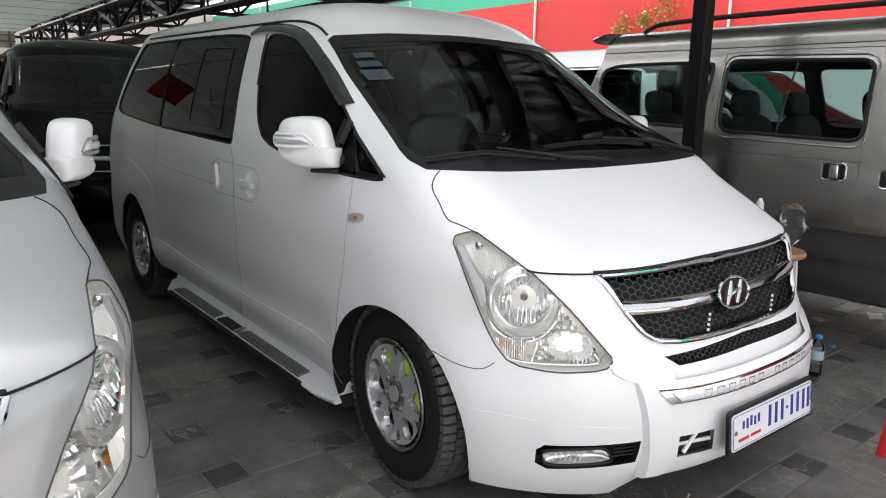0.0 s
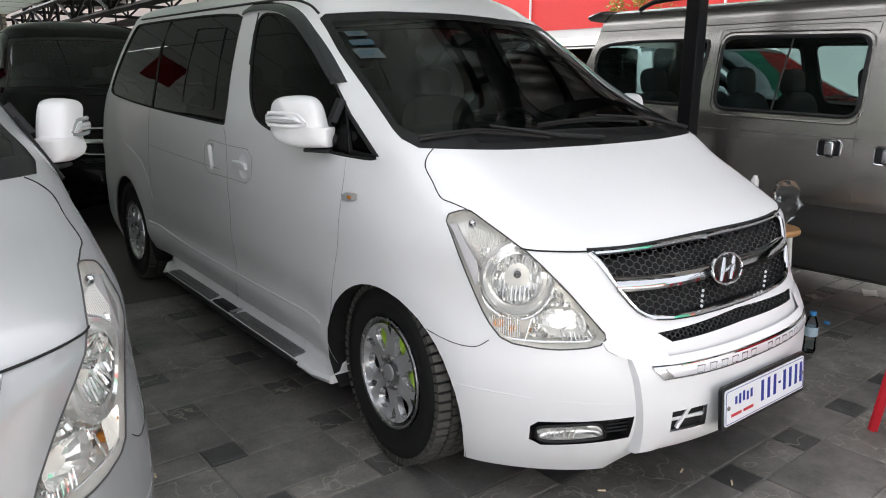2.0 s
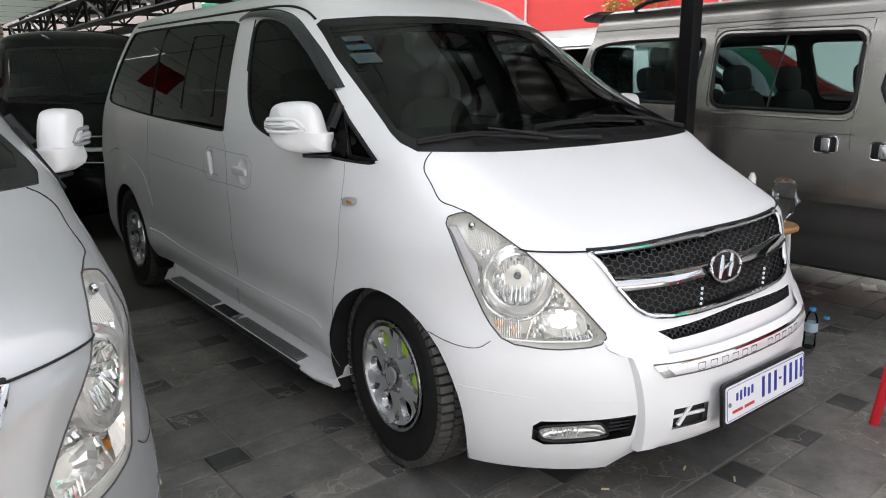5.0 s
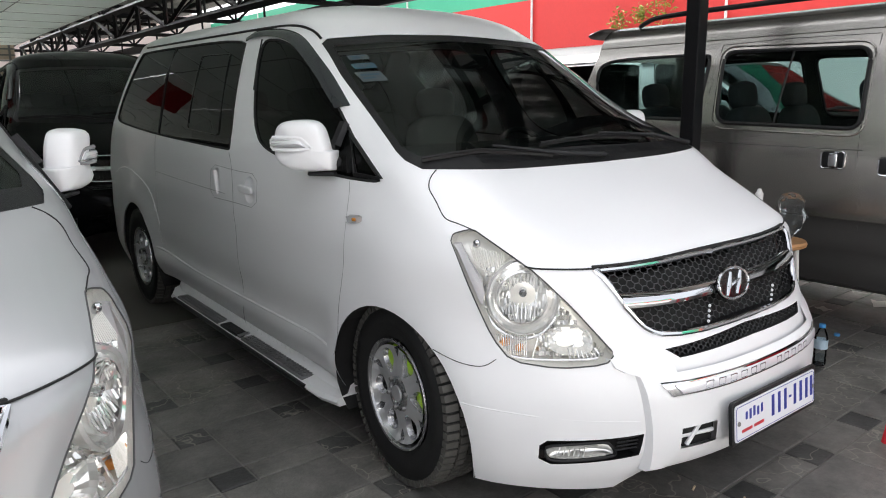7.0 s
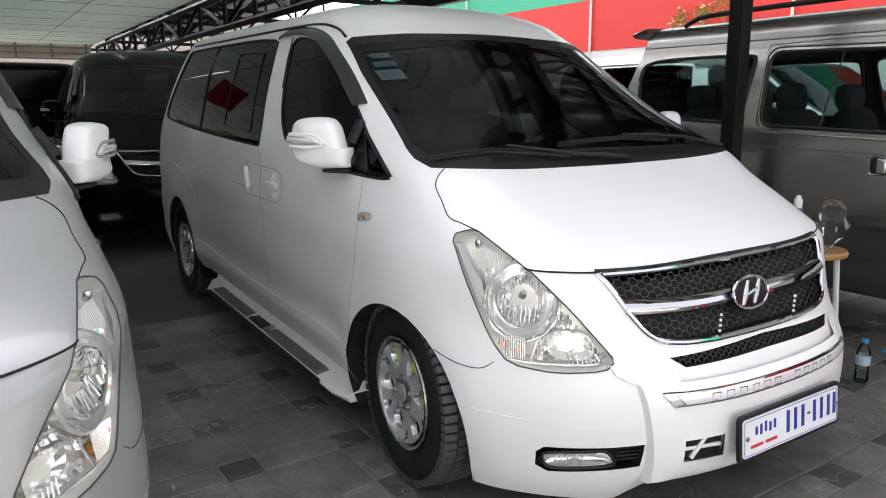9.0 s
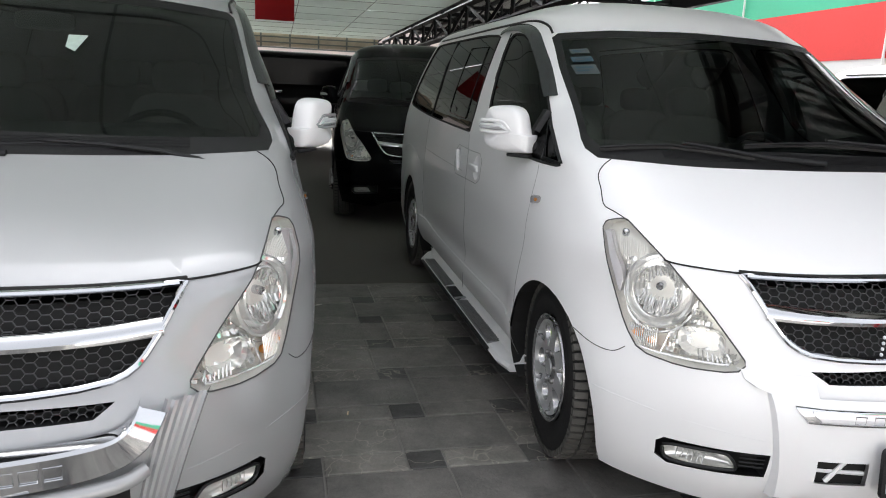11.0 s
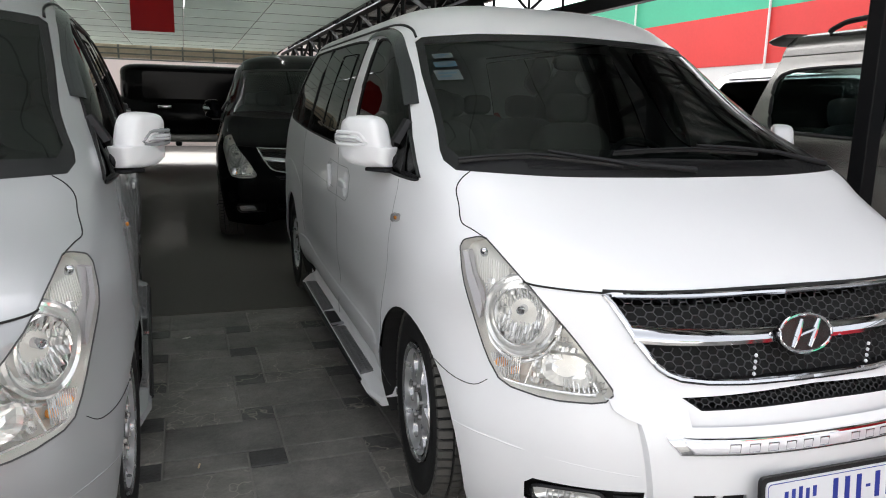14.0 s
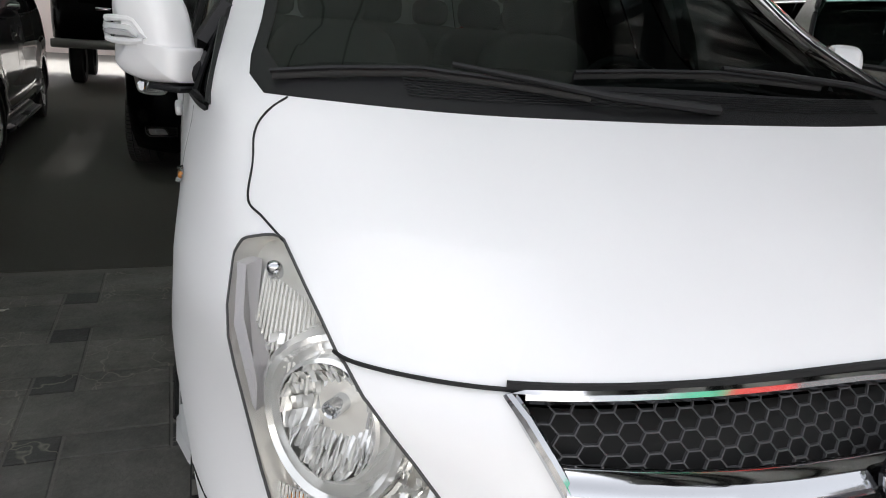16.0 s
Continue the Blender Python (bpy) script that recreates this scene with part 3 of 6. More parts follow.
    # panel gaps
    for pts, r in (
        ([(-.9, 1.462, 1.195), (-.9, 1.41, 1.10), (-.9, 1.375, .85), (-.9, 1.375, .5), (-.9, 1.36, .33)], .0014),
        ([(-.9, .315, 1.155), (-.9, .300, 1.03), (-.9, .305, .81), (-.9, .335, .58), (-.9, .385, .45)], .0010),
        ([(-.9, 2.70, 1.222), (-.9, 2.68, .98), (-.9, 2.69, .62), (-.9, 2.64, .40)], .0012),
        ([(-.783, .02, 1.205), (-.814, -.01, 1.148), (-.826, -.07, 1.10), (-.826, -.13, 1.062), (-.812, -.18, 1.048), tuple(lamp_pt(-.376, 1.029, 0))], .0021),
        ([tuple(lamp_pt(-.213, .9460, 0)), (-.735, -.48, .941), (-.66, -.54, .9375), (-.576, -.588, .935), (-.40, -.63, .932), (-.225, -.665, .931), (0, -.67, .930)], .0030),
        # thicker black run: the gap plus the shade below the hood edge
        ([(-.576, -.588, .9375), (-.40, -.63, .9345), (-.225, -.665, .9335), (0, -.67, .9325)], .0075),
        ([(-.94, -.245, .650), (-.90, -.35, .628), (-.868, -.42, .628), (-.85, -.455, .655)], .0014),
        ([(-.9, 1.5, .985), (-.9, 2.1, .99), (-.9, 2.66, 1.0)], .0012),
    ):
        for s in (-1, 1):
            bm = bmesh.new()
            strip_on(bm, pts, r)
            part("panel_gap", flip_bm(bm, s), SEAM if pts[0][0] == -.9 else GAP, van)
    for s in (-1, 1):
        bm = bmesh.new()
        tube(bm, spline([on_front(-.695, 1.722, .001), on_side(1.02, 1.768, .001), on_side(1.18, 1.797, .001), on_side(1.6, 1.803, .001), on_side(2.6, 1.803, .001), on_side(3.5, 1.803, .001)], 8), .0065, 6)
        part("roof_moulding", flip_bm(bm, s), BLACK_PLASTIC, van, "thin black roof moulding")
    # pressed creases along the flank and the bumper
    for pts, r in (([(-.9, 2.76, .494), (-.9, 2.21, .468), (-.9, 1.718, .463), (-.9, 1.117, .464), (-.9, .45, .47)], .009),
                   ([(-.915, -.36, .494), (-.88, -.44, .493), (-.835, -.518, .49), (-.767, -.604, .484), (-.666, -.702, .478), (-.545, -.78, .470)], .0034),
                   ([(-.9, 3.70, .90), (-.9, 3.45, .965), (-.9, 3.136, .947), (-.9, 2.86, .88), (-.9, 2.74, .78), (-.9, 2.66, .66)], .006)):
        for s in (-1, 1):
            bm = bmesh.new()
            strip_on(bm, pts, r, off=-.0030)
            part("body_crease", flip_bm(bm, s), paint, van)
    # headlamps
    for s in (-1, 1):
        mir = Matrix.Diagonal((-s, 1, 1, 1))
        def flip(b):
            if s > 0:
                for v in b.verts:
                    v.co.x = -v.co.x
                bmesh.ops.reverse_faces(b, faces=b.faces[:])
            return b
        lens = part("headlamp", flip(lamp_lens.copy()), GLASS_CLEAR, van, "clear headlamp with chrome reflector")
        lens.visible_shadow = False
        b = lamp_back.copy()
        n = len(lamp_edge)
        va = [b.verts.new(p + Vector((.001, .001, 0))) for p in lamp_edge]
        heart = lamp_pt(-.205, .835, 0)
        vb = [b.verts.new(p + (heart - p).normalized() * .022 + Vector((.036, .036, 0))) for p in lamp_edge]
        for k in range(n):
            b.faces.new((va[k], va[(k + 1) % n], vb[(k + 1) % n], vb[k]))
        part("lamp_housing", flip(b), LAMP_GREY, lens)
        # main reflector: a stepped chrome collar round a bowl of many small tilted facets
        rl = random.Random(5)
        uc, zc = -.213, .850
        b = bmesh.new()
        rings = []
        for r, d in ((.118, .050), (.116, .010), (.108, .005), (.100, .012), (.094, .030), (.086, .034), (.083, .012), (.078, .010)):
            rings.append([b.verts.new(lamp_pt(uc + r * math.cos(t), zc + r * math.sin(t), .004 + d)) for t in (2 * math.pi * i / 56 for i in range(56))])
        for p, q in zip(rings, rings[1:]):
            for i in range(56):
                b.faces.new((p[i], p[(i + 1) % 56], q[(i + 1) % 56], q[i]))
        part("reflector_collar", flip(b), MIRROR_CHROME, lens, "bright stepped chrome collar", angle=25)
        b = bmesh.new()
        nx, nz, rad = 15, 7, .078
        def bowl(r2):
            return .012 + .060 * (1 - r2 / rad ** 2)
        for i in range(nx):
            for j in range(nz):
                x0, x1 = rad * (2 * i / nx - 1), rad * (2 * (i + 1) / nx - 1)
                z0, z1 = rad * (2 * j / nz - 1), rad * (2 * (j + 1) / nz - 1)
                xm, zm = (x0 + x1) / 2, (z0 + z1) / 2
                if math.hypot(xm, zm) > rad * 1.02:
                    continue
                tx, tz = rl.uniform(-.55, .55), rl.uniform(-.35, .35)
                vs = []
                for x, z in ((x0, z0), (xm, z0), (x1, z0), (x1, z1), (xm, z1), (x0, z1)):
                    k = min(1, rad * .999 / max(1e-6, math.hypot(x, z)))
                    x, z = x * k, z * k
                    d = bowl(x * x + z * z) + tx * (x - xm) + tz * (z - zm) - (.0035 if abs(x - xm) < 1e-4 else 0)
                    vs.append(b.verts.new(lamp_pt(uc + x, zc + z, .004 + max(.002, d))))
                for q in ((0, 1, 4, 5), (1, 2, 3, 4)):
                    f = b.faces.new([vs[w] for w in q])
                    f.smooth = False
        part("reflector", flip(b), MIRROR_CHROME, lens, "bright faceted chrome reflector bowl", smooth=False)
        b = bmesh.new()
        at = Matrix.Translation(lamp_pt(uc, zc + .012, .030)) @ Vector((-.7, -.7, 0)).to_track_quat("Z", "Y").to_matrix().to_4x4()
        lathe(b, [(.013, -.030), (.013, .000), (.012, .004), (.009, .001), (.007, .001), (.005, .006), (0, .007)], 20, at)
        part("bulb_cap", flip(b), CHROME, lens, "round bulb shield")
        b = bmesh.new()
        for i in range(9):
            x = -.056 + .014 * i
            h = (.072 ** 2 - x * x) ** .5
            tube(b, [lamp_pt(uc + x, zc - h * .95, .020), lamp_pt(uc + x * .9, zc - .022, .040)], [.0035, .0020], 5)
        part("flute", flip(b), MIRROR_CHROME, lens)
        # inner beam: a broad chrome pocket beside the indicator
        b = bmesh.new()
        n, rings = 20, []
        for r, d in ((1.0, .012), (.93, .030), (.75, .050), (.45, .060), (.15, .062)):
            rings.append([b.verts.new(lamp_pt(-.058 + .072 * r * math.copysign(abs(math.cos(t)) ** .7, math.cos(t)) - .25 * .043 * r * math.sin(t), .722 + .043 * r * math.copysign(abs(math.sin(t)) ** .7, math.sin(t)), .004 + d + .010 * rl.uniform(-1, 1) * (r < .9))) for t in (2 * math.pi * i / n for i in range(n))])
        for p, q in zip(rings, rings[1:]):
            for i in range(n):
                b.faces.new((p[i], p[(i + 1) % n], q[(i + 1) % n], q[i]))
        b.faces.new(rings[-1])
        part("main_beam", flip(b), MIRROR_CHROME, lens, "chrome main beam pocket", smooth=False)
        # stepped facets of the pressed reflector round the bowl and along the foot
        b = bmesh.new()
        for i in range(46):
            for j in range(26):
                u, z, du, dz = -.33 + .009 * i, .662 + .014 * j, .0043, .0066
                r = math.hypot(u + .213, z - .850)
                foot = .668 + .10 * max(0, -.24 - u)
                edge = .700 + 1.02 * (.055 - u) if u > -.20 else .955 - .50 * (u + .20)
                if r < .126 or z > edge - .022 or z < foot or u < -.285 - .55 * (z - .70) + .028 or (z < .73 and u < -.16) or z > .93:
                    continue
                if math.hypot((u + .058) / .078, (z - .722) / .048) < 1:
                    continue
                a, c = rl.uniform(-.011, .011), rl.uniform(-.006, .006)
                b.faces.new([b.verts.new(lamp_pt(u + x * du, z + y * dz, .031 + x * a + y * c)) for x, y in ((-1, -1), (1, -1), (1, 1), (-1, 1))])
        part("reflector_facet", flip(b), MIRROR_CHROME, lens, smooth=False)["kind"] = "stuff"
        b = bmesh.new()
        tube(b, [lamp_pt(-.214 + .120 * math.cos(t), .838 + .120 * math.sin(t), .030) for t in (2 * math.pi * i / 48 for i in range(48))], .0060, 6, closed=True)
        tube(b, [lamp_pt(u, z, .018) for u, z in ((-.175, .664), (-.165, .70), (-.158, .728))], .0035, 6)
        tube(b, spline([lamp_pt(u, z, .014) for u, z in ((-.27, .668), (-.18, .662), (-.06, .665), (.03, .672), (.02, .70))], 4), .004, 6)
        part("lamp_trim", flip(b), MIRROR_CHROME, lens)
        b = bmesh.new()
        for k in range(18):
            u = -.315 + .0072 * k
            tube(b, [lamp_pt(u, .668 + .0025 * max(0, 10 - k), .016), lamp_pt(u - .004, .724 + .001 * k, .018)], .0022, 5)
        for k in range(7):
            u = -.055 + .014 * k
            tube(b, [lamp_pt(u, .664, .018), lamp_pt(u - .01, .70 - .003 * k, .020)], .0026, 5)
        part("indicator_rib", flip(b), MIRROR_CHROME, lens)["kind"] = "stuff"
        b = bmesh.new()
        superform(b, .022, .010, .016, .8, .8, 14, 10, Matrix.Translation(lamp_pt(-.262, .700, .034)))
        superform(b, .016, .010, .013, .8, .8, 14, 10, Matrix.Translation(lamp_pt(-.215, .688, .034)))
        part("indicator_bulb", flip(b), AMBER, lens, "amber indicator bulb")
        b = bmesh.new()
        for k in range(14):
            u = -.395 + .0085 * k
            z1, z0 = 1.0 - .0013 * k, .935 - .005 * k
            tube(b, [lamp_pt(u, z1 - .012, .028), lamp_pt(u + .03, z0, .028)], .0022, 5)
        part("side_lamp_rib", flip(b), LAMP_GREY, lens)["kind"] = "stuff"
        b = bmesh.new()
        superform(b, .012, .012, .014, .8, .8, 14, 10, Matrix.Translation(lamp_pt(-.372, .995, .016)))
        part("side_lamp_bulb", flip(b), CHROME, lens)
        b = bmesh.new()
        band = [(-.450, .990), (-.424, .992), (-.385, .942), (-.345, .895), (-.336, .86), (-.340, .82), (-.348, .824), (-.405, .926), (-.436, .975)]
        fa = [b.verts.new(lamp_pt(u, z, .008)) for u, z in band]
        fb = [b.verts.new(lamp_pt(u, z, .045)) for u, z in band]
        b.faces.new(fa)
        for k in range(len(band)):
            b.faces.new((fa[k], fa[(k + 1) % len(band)], fb[(k + 1) % len(band)], fb[k]))
        part("lamp_bezel", flip(b), LAMP_BEZEL, lens, "pale satin lamp bezel")
        b = bmesh.new()
        tube(b, lamp_edge, .0024, 6, closed=True)
        part("lamp_seal", flip(b), SEAL, lens)
    lamp_lens.free(), lamp_back.free()
    # grille
    grille = part("grille", bmesh.new(), NET, van)
    bm = bmesh.new()
    def in_grille(x, z):
        zz = (z - .722) / (.918 - .722)
        lim = .465 + .085 * min(1, max(0, zz)) - .05 * max(0, .25 - zz) * 4 * .5
        return abs(x) < lim and .722 < z < .918 and not (.796 < z < .842)
    hex_net(bm, in_grille, lambda x, z: front(x, z) + .014, .036, -.57, .58, .72, .925)
    hex_net(bm, lambda x, z: abs(x) < .415 and .657 < z < .688, lambda x, z: front(x, z) + .012, .024, -.47, .47, .655, .69, .0008)
    bm.to_mesh(grille.data)
    bm.free()
    bm = bmesh.new()
    run = [p for p in grille_edge if abs(p.x) > .006]
    k0 = max(range(len(run)), key=lambda k: (run[k] - run[k - 1]).length)
    run = run[k0:] + run[:k0]
    run = [Vector((0, front(0, run[0].z), run[0].z))] + run + [Vector((0, front(0, run[-1].z), run[-1].z))]
    tube(bm, [p + Vector((0, -.002, 0)) for p in run], .0095, 8)
    both(bm)
    part("grille_frame", bm, CHROME, grille, "polished chrome grille surround")
    bm = bmesh.new()
    cols = []
    for k in range(25):
        x = -.535 + 1.07 * k / 24
        zc = .818 + .018 * (x / .53) ** 2
        hgt = .019 + .004 * (x / .53) ** 2
        row = []
        for dz, dy in ((-1, .012), (-.9, -.006), (-.3, -.014), (.4, -.012), (.95, -.003), (1, .012)):
            z = zc + dz * hgt
            row.append(bm.verts.new((x, front(x, z) + dy, z)))
        cols.append(row)
    for a, b in zip(cols, cols[1:]):
        for i in range(5):
            bm.faces.new((a[i], b[i], b[i + 1], a[i + 1]))
    part("grille_bar", bm, CHROME, grille, "broad chrome grille bar")
    # oval emblem
    em = Matrix.Translation((0, front(0, .82) - .016, .82)) @ pose(0, 0, 0, 74)
    bm = bmesh.new()
    prism(bm, ellipse(.096, .057), .012, em)
    badge = part("emblem", bm, BLACK_GLOSS, van, "oval chrome emblem")
    bm = bmesh.new()
    tube(bm, [em @ Vector((x, y, .012)) for x, y in ellipse(.094, .055)], .0055, 8, closed=True)
    for pts in ([(-.052, -.038), (-.030, .0), (-.010, .040)], [(.052, .038), (.030, .0), (.010, -.040)], [(-.040, -.010), (-.005, .002), (.040, .012)]):
        tube(bm, [em @ Vector((x, y, .014)) for x, y in pts], [.006, .0105, .006], 8, flat=.6)
    part("emblem_ring", bm, CHROME, badge)
    # fog lamps
    for s in (-1, 1):
        b = bmesh.new()
        poly = rounded([(-.780, .380), (-.70, .396), (-.635, .402), (-.615, .38), (-.600, .35), (-.64, .340), (-.745, .324), (-.770, .332)], 2)
        a = [b.verts.new(on_front(x, z, -.012) if abs(x) < .75 else on_front(x, z, -.010)) for x, z in poly]
        b.faces.new(a)
        b.normal_update()
        b.faces.ensure_lookup_table()
        if b.faces[0].normal.y > 0:
            bmesh.ops.reverse_faces(b, faces=b.faces[:])
        fl = part("fog_lamp", flip_bm(b, s), GLASS_CLEAR, van, "clear fog lamp")
        b = bmesh.new()
        cx, cz = -.695, .360
        r0 = [b.verts.new(on_front(cx + (x - cx) * .97, cz + (z - cz) * .95, -.016)) for x, z in poly]
        r1 = [b.verts.new(on_front(cx + (x - cx) * .80, cz + (z - cz) * .72, -.034)) for x, z in poly]
        r2 = [b.verts.new(on_front(cx + (x - cx) * .34, cz + (z - cz) * .40, -.042)) for x, z in poly]
        for q0, q1 in ((r0, r1), (r1, r2)):
            for k in range(len(poly)):
                b.faces.new((q0[k], q0[(k + 1) % len(poly)], q1[(k + 1) % len(poly)], q1[k]))
        b.faces.new(r2)
        for k in range(6):
            tube(b, [on_front(-.745 + .012 * k, z, -.022) for z in (.338, .375)], .002, 5)
        part("fog_reflector", flip_bm(b, s), MIRROR_CHROME, fl)
        b = bmesh.new()
        tube(b, [on_front(x, z, -.008) for x, z in poly], .005, 6, closed=True)
        part("fog_bezel", flip_bm(b, s), BLACK_PLASTIC, fl)
        b = bmesh.new()
        for k in range(4):
            z = .362 + .014 * k
            tube(b, [on_front(x, z + (x + .58) * .1, -.02) for x in (-.60, -.57, -.535)], .003, 5)
        part("fog_slat", flip_bm(b, s), BLACK_PLASTIC, fl)
    # wipers
    for pts, arm in (([(-.758, 1.240), (-.655, 1.254), (-.52, 1.266), (-.40, 1.260), (-.28, 1.250), (-.19, 1.240)], [(.10, 1.226), (-.16, 1.232), (-.30, 1.250), (-.46, 1.272)]),
                     ([(-.195, 1.278), (-.016, 1.288), (.18, 1.294), (.32, 1.288), (.46, 1.278)], [(.70, 1.232), (.52, 1.270), (.36, 1.288), (.19, 1.298)])):
        b = bmesh.new()
        pts, arm = [(x, z - .010) for x, z in pts], [(x, z - .010) for x, z in arm]
        tube(b, [on_front(x, z, .018) for x, z in pts], .005, 6)
        tube(b, [on_front(x, z, .008) for x, z in pts], .004, 6, flat=2.0)
        w = part("wiper", b, BLACK_PLASTIC, van)
        b = bmesh.new()
        tube(b, [on_front(x, z, o) for (x, z), o in zip(arm, (.012, .026, .028, .026))], [.012, .009, .007, .005], 8)
        part("wiper_arm", b, BLACK_PLASTIC, w)
    # cowl
    bm = bmesh.new()
    for k in range(7):
        tube(bm, [on_front(x, 1.225 + .004 * k, .001) for x in [-.55 + .1 * i for i in range(12)]], .0012, 4)
    part("cowl_grille", bm, BLACK_PLASTIC, van)
    # door handles
    for s in (-1, 1):
        for loop, dep in cups:
            b = bmesh.new()
            mid = sum(loop, Vector()) / len(loop)
            rings = []
            for k, d in ((1.0, 0), (.94, .35), (.80, .75), (.5, .97), (.12, 1.0)):
                rings.append([b.verts.new(mid + (q - mid) * k + Vector((dep * d, 0, 0))) for q in loop])
            for r0, r1 in zip(rings, rings[1:]):
                for k in range(len(loop)):
                    b.faces.new((r0[k], r1[k], r1[(k + 1) % len(loop)], r0[(k + 1) % len(loop)]))
            b.faces.new(rings[-1])
            bmesh.ops.recalc_face_normals(b, faces=b.faces[:])
            b.normal_update()
            h = part("door_handle", flip_bm(b, s), paint, van)
        b = bmesh.new()
        tube(b, [on_side(y, z, 0) for y, z in rounded([(1.105, .955), (1.105, 1.115), (1.385, 1.112), (1.700, 1.122), (1.700, .948), (1.385, .955)], 1)], .0013, 5, closed=True)
        part("handle_seam", flip_bm(b, s), SEAM, h)
        b = bmesh.new()
        superform(b, .012, .078, .019, .45, .55, 18, 10, Matrix.Translation(on_side(1.215, 1.035, .012)) @ pose(0, 0, 0, 0, -4))
        part("grip", flip_bm(b, s), paint, h)
        b = bmesh.new()
        superform(b, .012, .014, .062, .45, .55, 18, 10, Matrix.Translation(on_side(1.598, 1.035, .008)) @ pose(0, 0, 0, 0, -4))
        part("slide_grip", flip_bm(b, s), paint, h)
        # side marker lamp
        b = bmesh.new()
        poly = rounded([(.292, 1.034), (.21, 1.040), (.205, 1.012), (.282, 1.000)], 1)
        va = [b.verts.new(on_side(y, z, .001)) for y, z in poly]
        vb = [b.verts.new(on_side(.25 + (y - .25) * .8, 1.021 + (z - 1.021) * .8, .012)) for y, z in poly]
        for k in range(len(poly)):
            b.faces.new((va[k], va[(k + 1) % len(poly)], vb[(k + 1) % len(poly)], vb[k]))
        b.faces.new(vb)
        b.normal_update()
        b.faces.ensure_lookup_table()
        if b.faces[-1].normal.x > 0:
            bmesh.ops.reverse_faces(b, faces=b.faces[:])
        mk = part("side_marker", flip_bm(b, s), GLASS_CLEAR, van, "clear side marker with amber bulb")
        mk.visible_shadow = False
        b = bmesh.new()
        b.faces.new([b.verts.new(on_side(y, z, .0025)) for y, z in poly])
        part("marker_base", flip_bm(b, s), STRIP_CHROME, mk)
        b = bmesh.new()
        superform(b, .005, .012, .007, .8, .8, 12, 8, Matrix.Translation(on_side(.25, 1.02, .004)))
        part("marker_bulb", flip_bm(b, s), AMBER, mk)
        b = bmesh.new()
        tube(b, [on_side(y, z, .002) for y, z in poly], .003, 6, closed=True)
        part("marker_rim", flip_bm(b, s), CHROME, mk)
        # weather visor over the door window
        b = bmesh.new()
        line = [(1.62, 1.775), (1.55, 1.798), (1.35, 1.795), (1.17, 1.775), (1.0, 1.725), (.8, 1.618), (.62, 1.508), (.505, 1.436)]
        low = [(1.60, 1.746), (1.54, 1.760), (1.36, 1.757), (1.185, 1.737), (1.02, 1.690), (.825, 1.590), (.65, 1.486), (.545, 1.425)]
        up_, lo_ = spline([(0, y, z) for y, z in line], 4), spline([(0, y, z) for y, z in low], 4)
        rows = []
        for p, q in zip(up_, lo_):
            pt, qt = on_side(p.y, p.z, .002), on_side(q.y, q.z, .020)
            md = on_side((p.y + q.y) / 2, (p.z + q.z) / 2, .022)
            rows.append([b.verts.new(v) for v in (pt, md, qt, qt + Vector((.005, 0, -.001)), md + Vector((.005, 0, 0)), pt + Vector((.004, 0, 0)))])
        for r0, r1 in zip(rows, rows[1:]):
            for i in range(6):
                b.faces.new((r0[i], r0[(i + 1) % 6], r1[(i + 1) % 6], r1[i]))
        b.faces.new(rows[0]), b.faces.new(rows[-1][::-1])
        part("window_visor", flip_bm(b, s), VISOR, van, "smoked grey plastic window visor")
        # black door mirror corner and quarter pane frame
        b = bmesh.new()
        tri = [(.165, 1.172), (.285, 1.183), (.40, 1.33)]
        tube(b, [on_side(y, z, .006) for y, z in tri], .010, 6, closed=True)
        tube(b, [on_side(y, z, .002) for y, z in ((.43, 1.19), (.44, 1.28), (.46, 1.365))], .024, 6, flat=1)
        part("quarter_frame", flip_bm(b, s), BLACK_PLASTIC, van)
        b = bmesh.new()
        tube(b, [on_side(y, z, .0) for y, z in ((1.33, 1.50), (1.395, 1.64), (1.44, 1.745))], .006, 6)
        part("pillar_trim", flip_bm(b, s), BLACK_PLASTIC, van)
        b = bmesh.new()
        tube(b, [on_side(y, z, .0) for y, z in ((2.80, 1.765), (2.78, 1.589), (2.70, 1.431), (2.65, 1.235))], .007, 6)
        part("window_divider", flip_bm(b, s), BLACK_PLASTIC, van)
        b = bmesh.new()
        tube(b, [on_side(y, z, .0) for y, z in rounded([(1.655, 1.300), (1.645, 1.278), (1.68, 1.272), (2.06, 1.284), (2.13, 1.290), (2.150, 1.330), (2.225, 1.660), (2.228, 1.692), (2.19, 1.698), (1.83, 1.692), (1.795, 1.690), (1.780, 1.650)], 1)], .0030, 6, closed=True)
        part("sliding_pane_frame", flip_bm(b, s), BLACK_GLOSS, van)
        # mirror
        along, out = Vector((-.62, .785, 0)), Vector((-.785, -.62, 0))
        m = Matrix.Translation((-1.03, .520, 1.285))
        m[0][0], m[1][0], m[2][0] = along
        m[0][1], m[1][1], m[2][1] = out
        b = bmesh.new()
        shape = rounded([(.104, -.005), (.097, .042), (.082, .075), (.049, .093), (-.006, .1), (-.057, .1), (-.09, .091), (-.112, .063), (-.125, .017), (-.132, -.014), (-.136, -.017), (-.158, -.017), (-.161, -.02), (-.159, -.055), (-.157, -.088), (-.153, -.092), (-.055, -.1), (.019, -.092), (.073, -.071), (.099, -.045)], 1)
        cx, cz = -.020, -.012
        rings = []
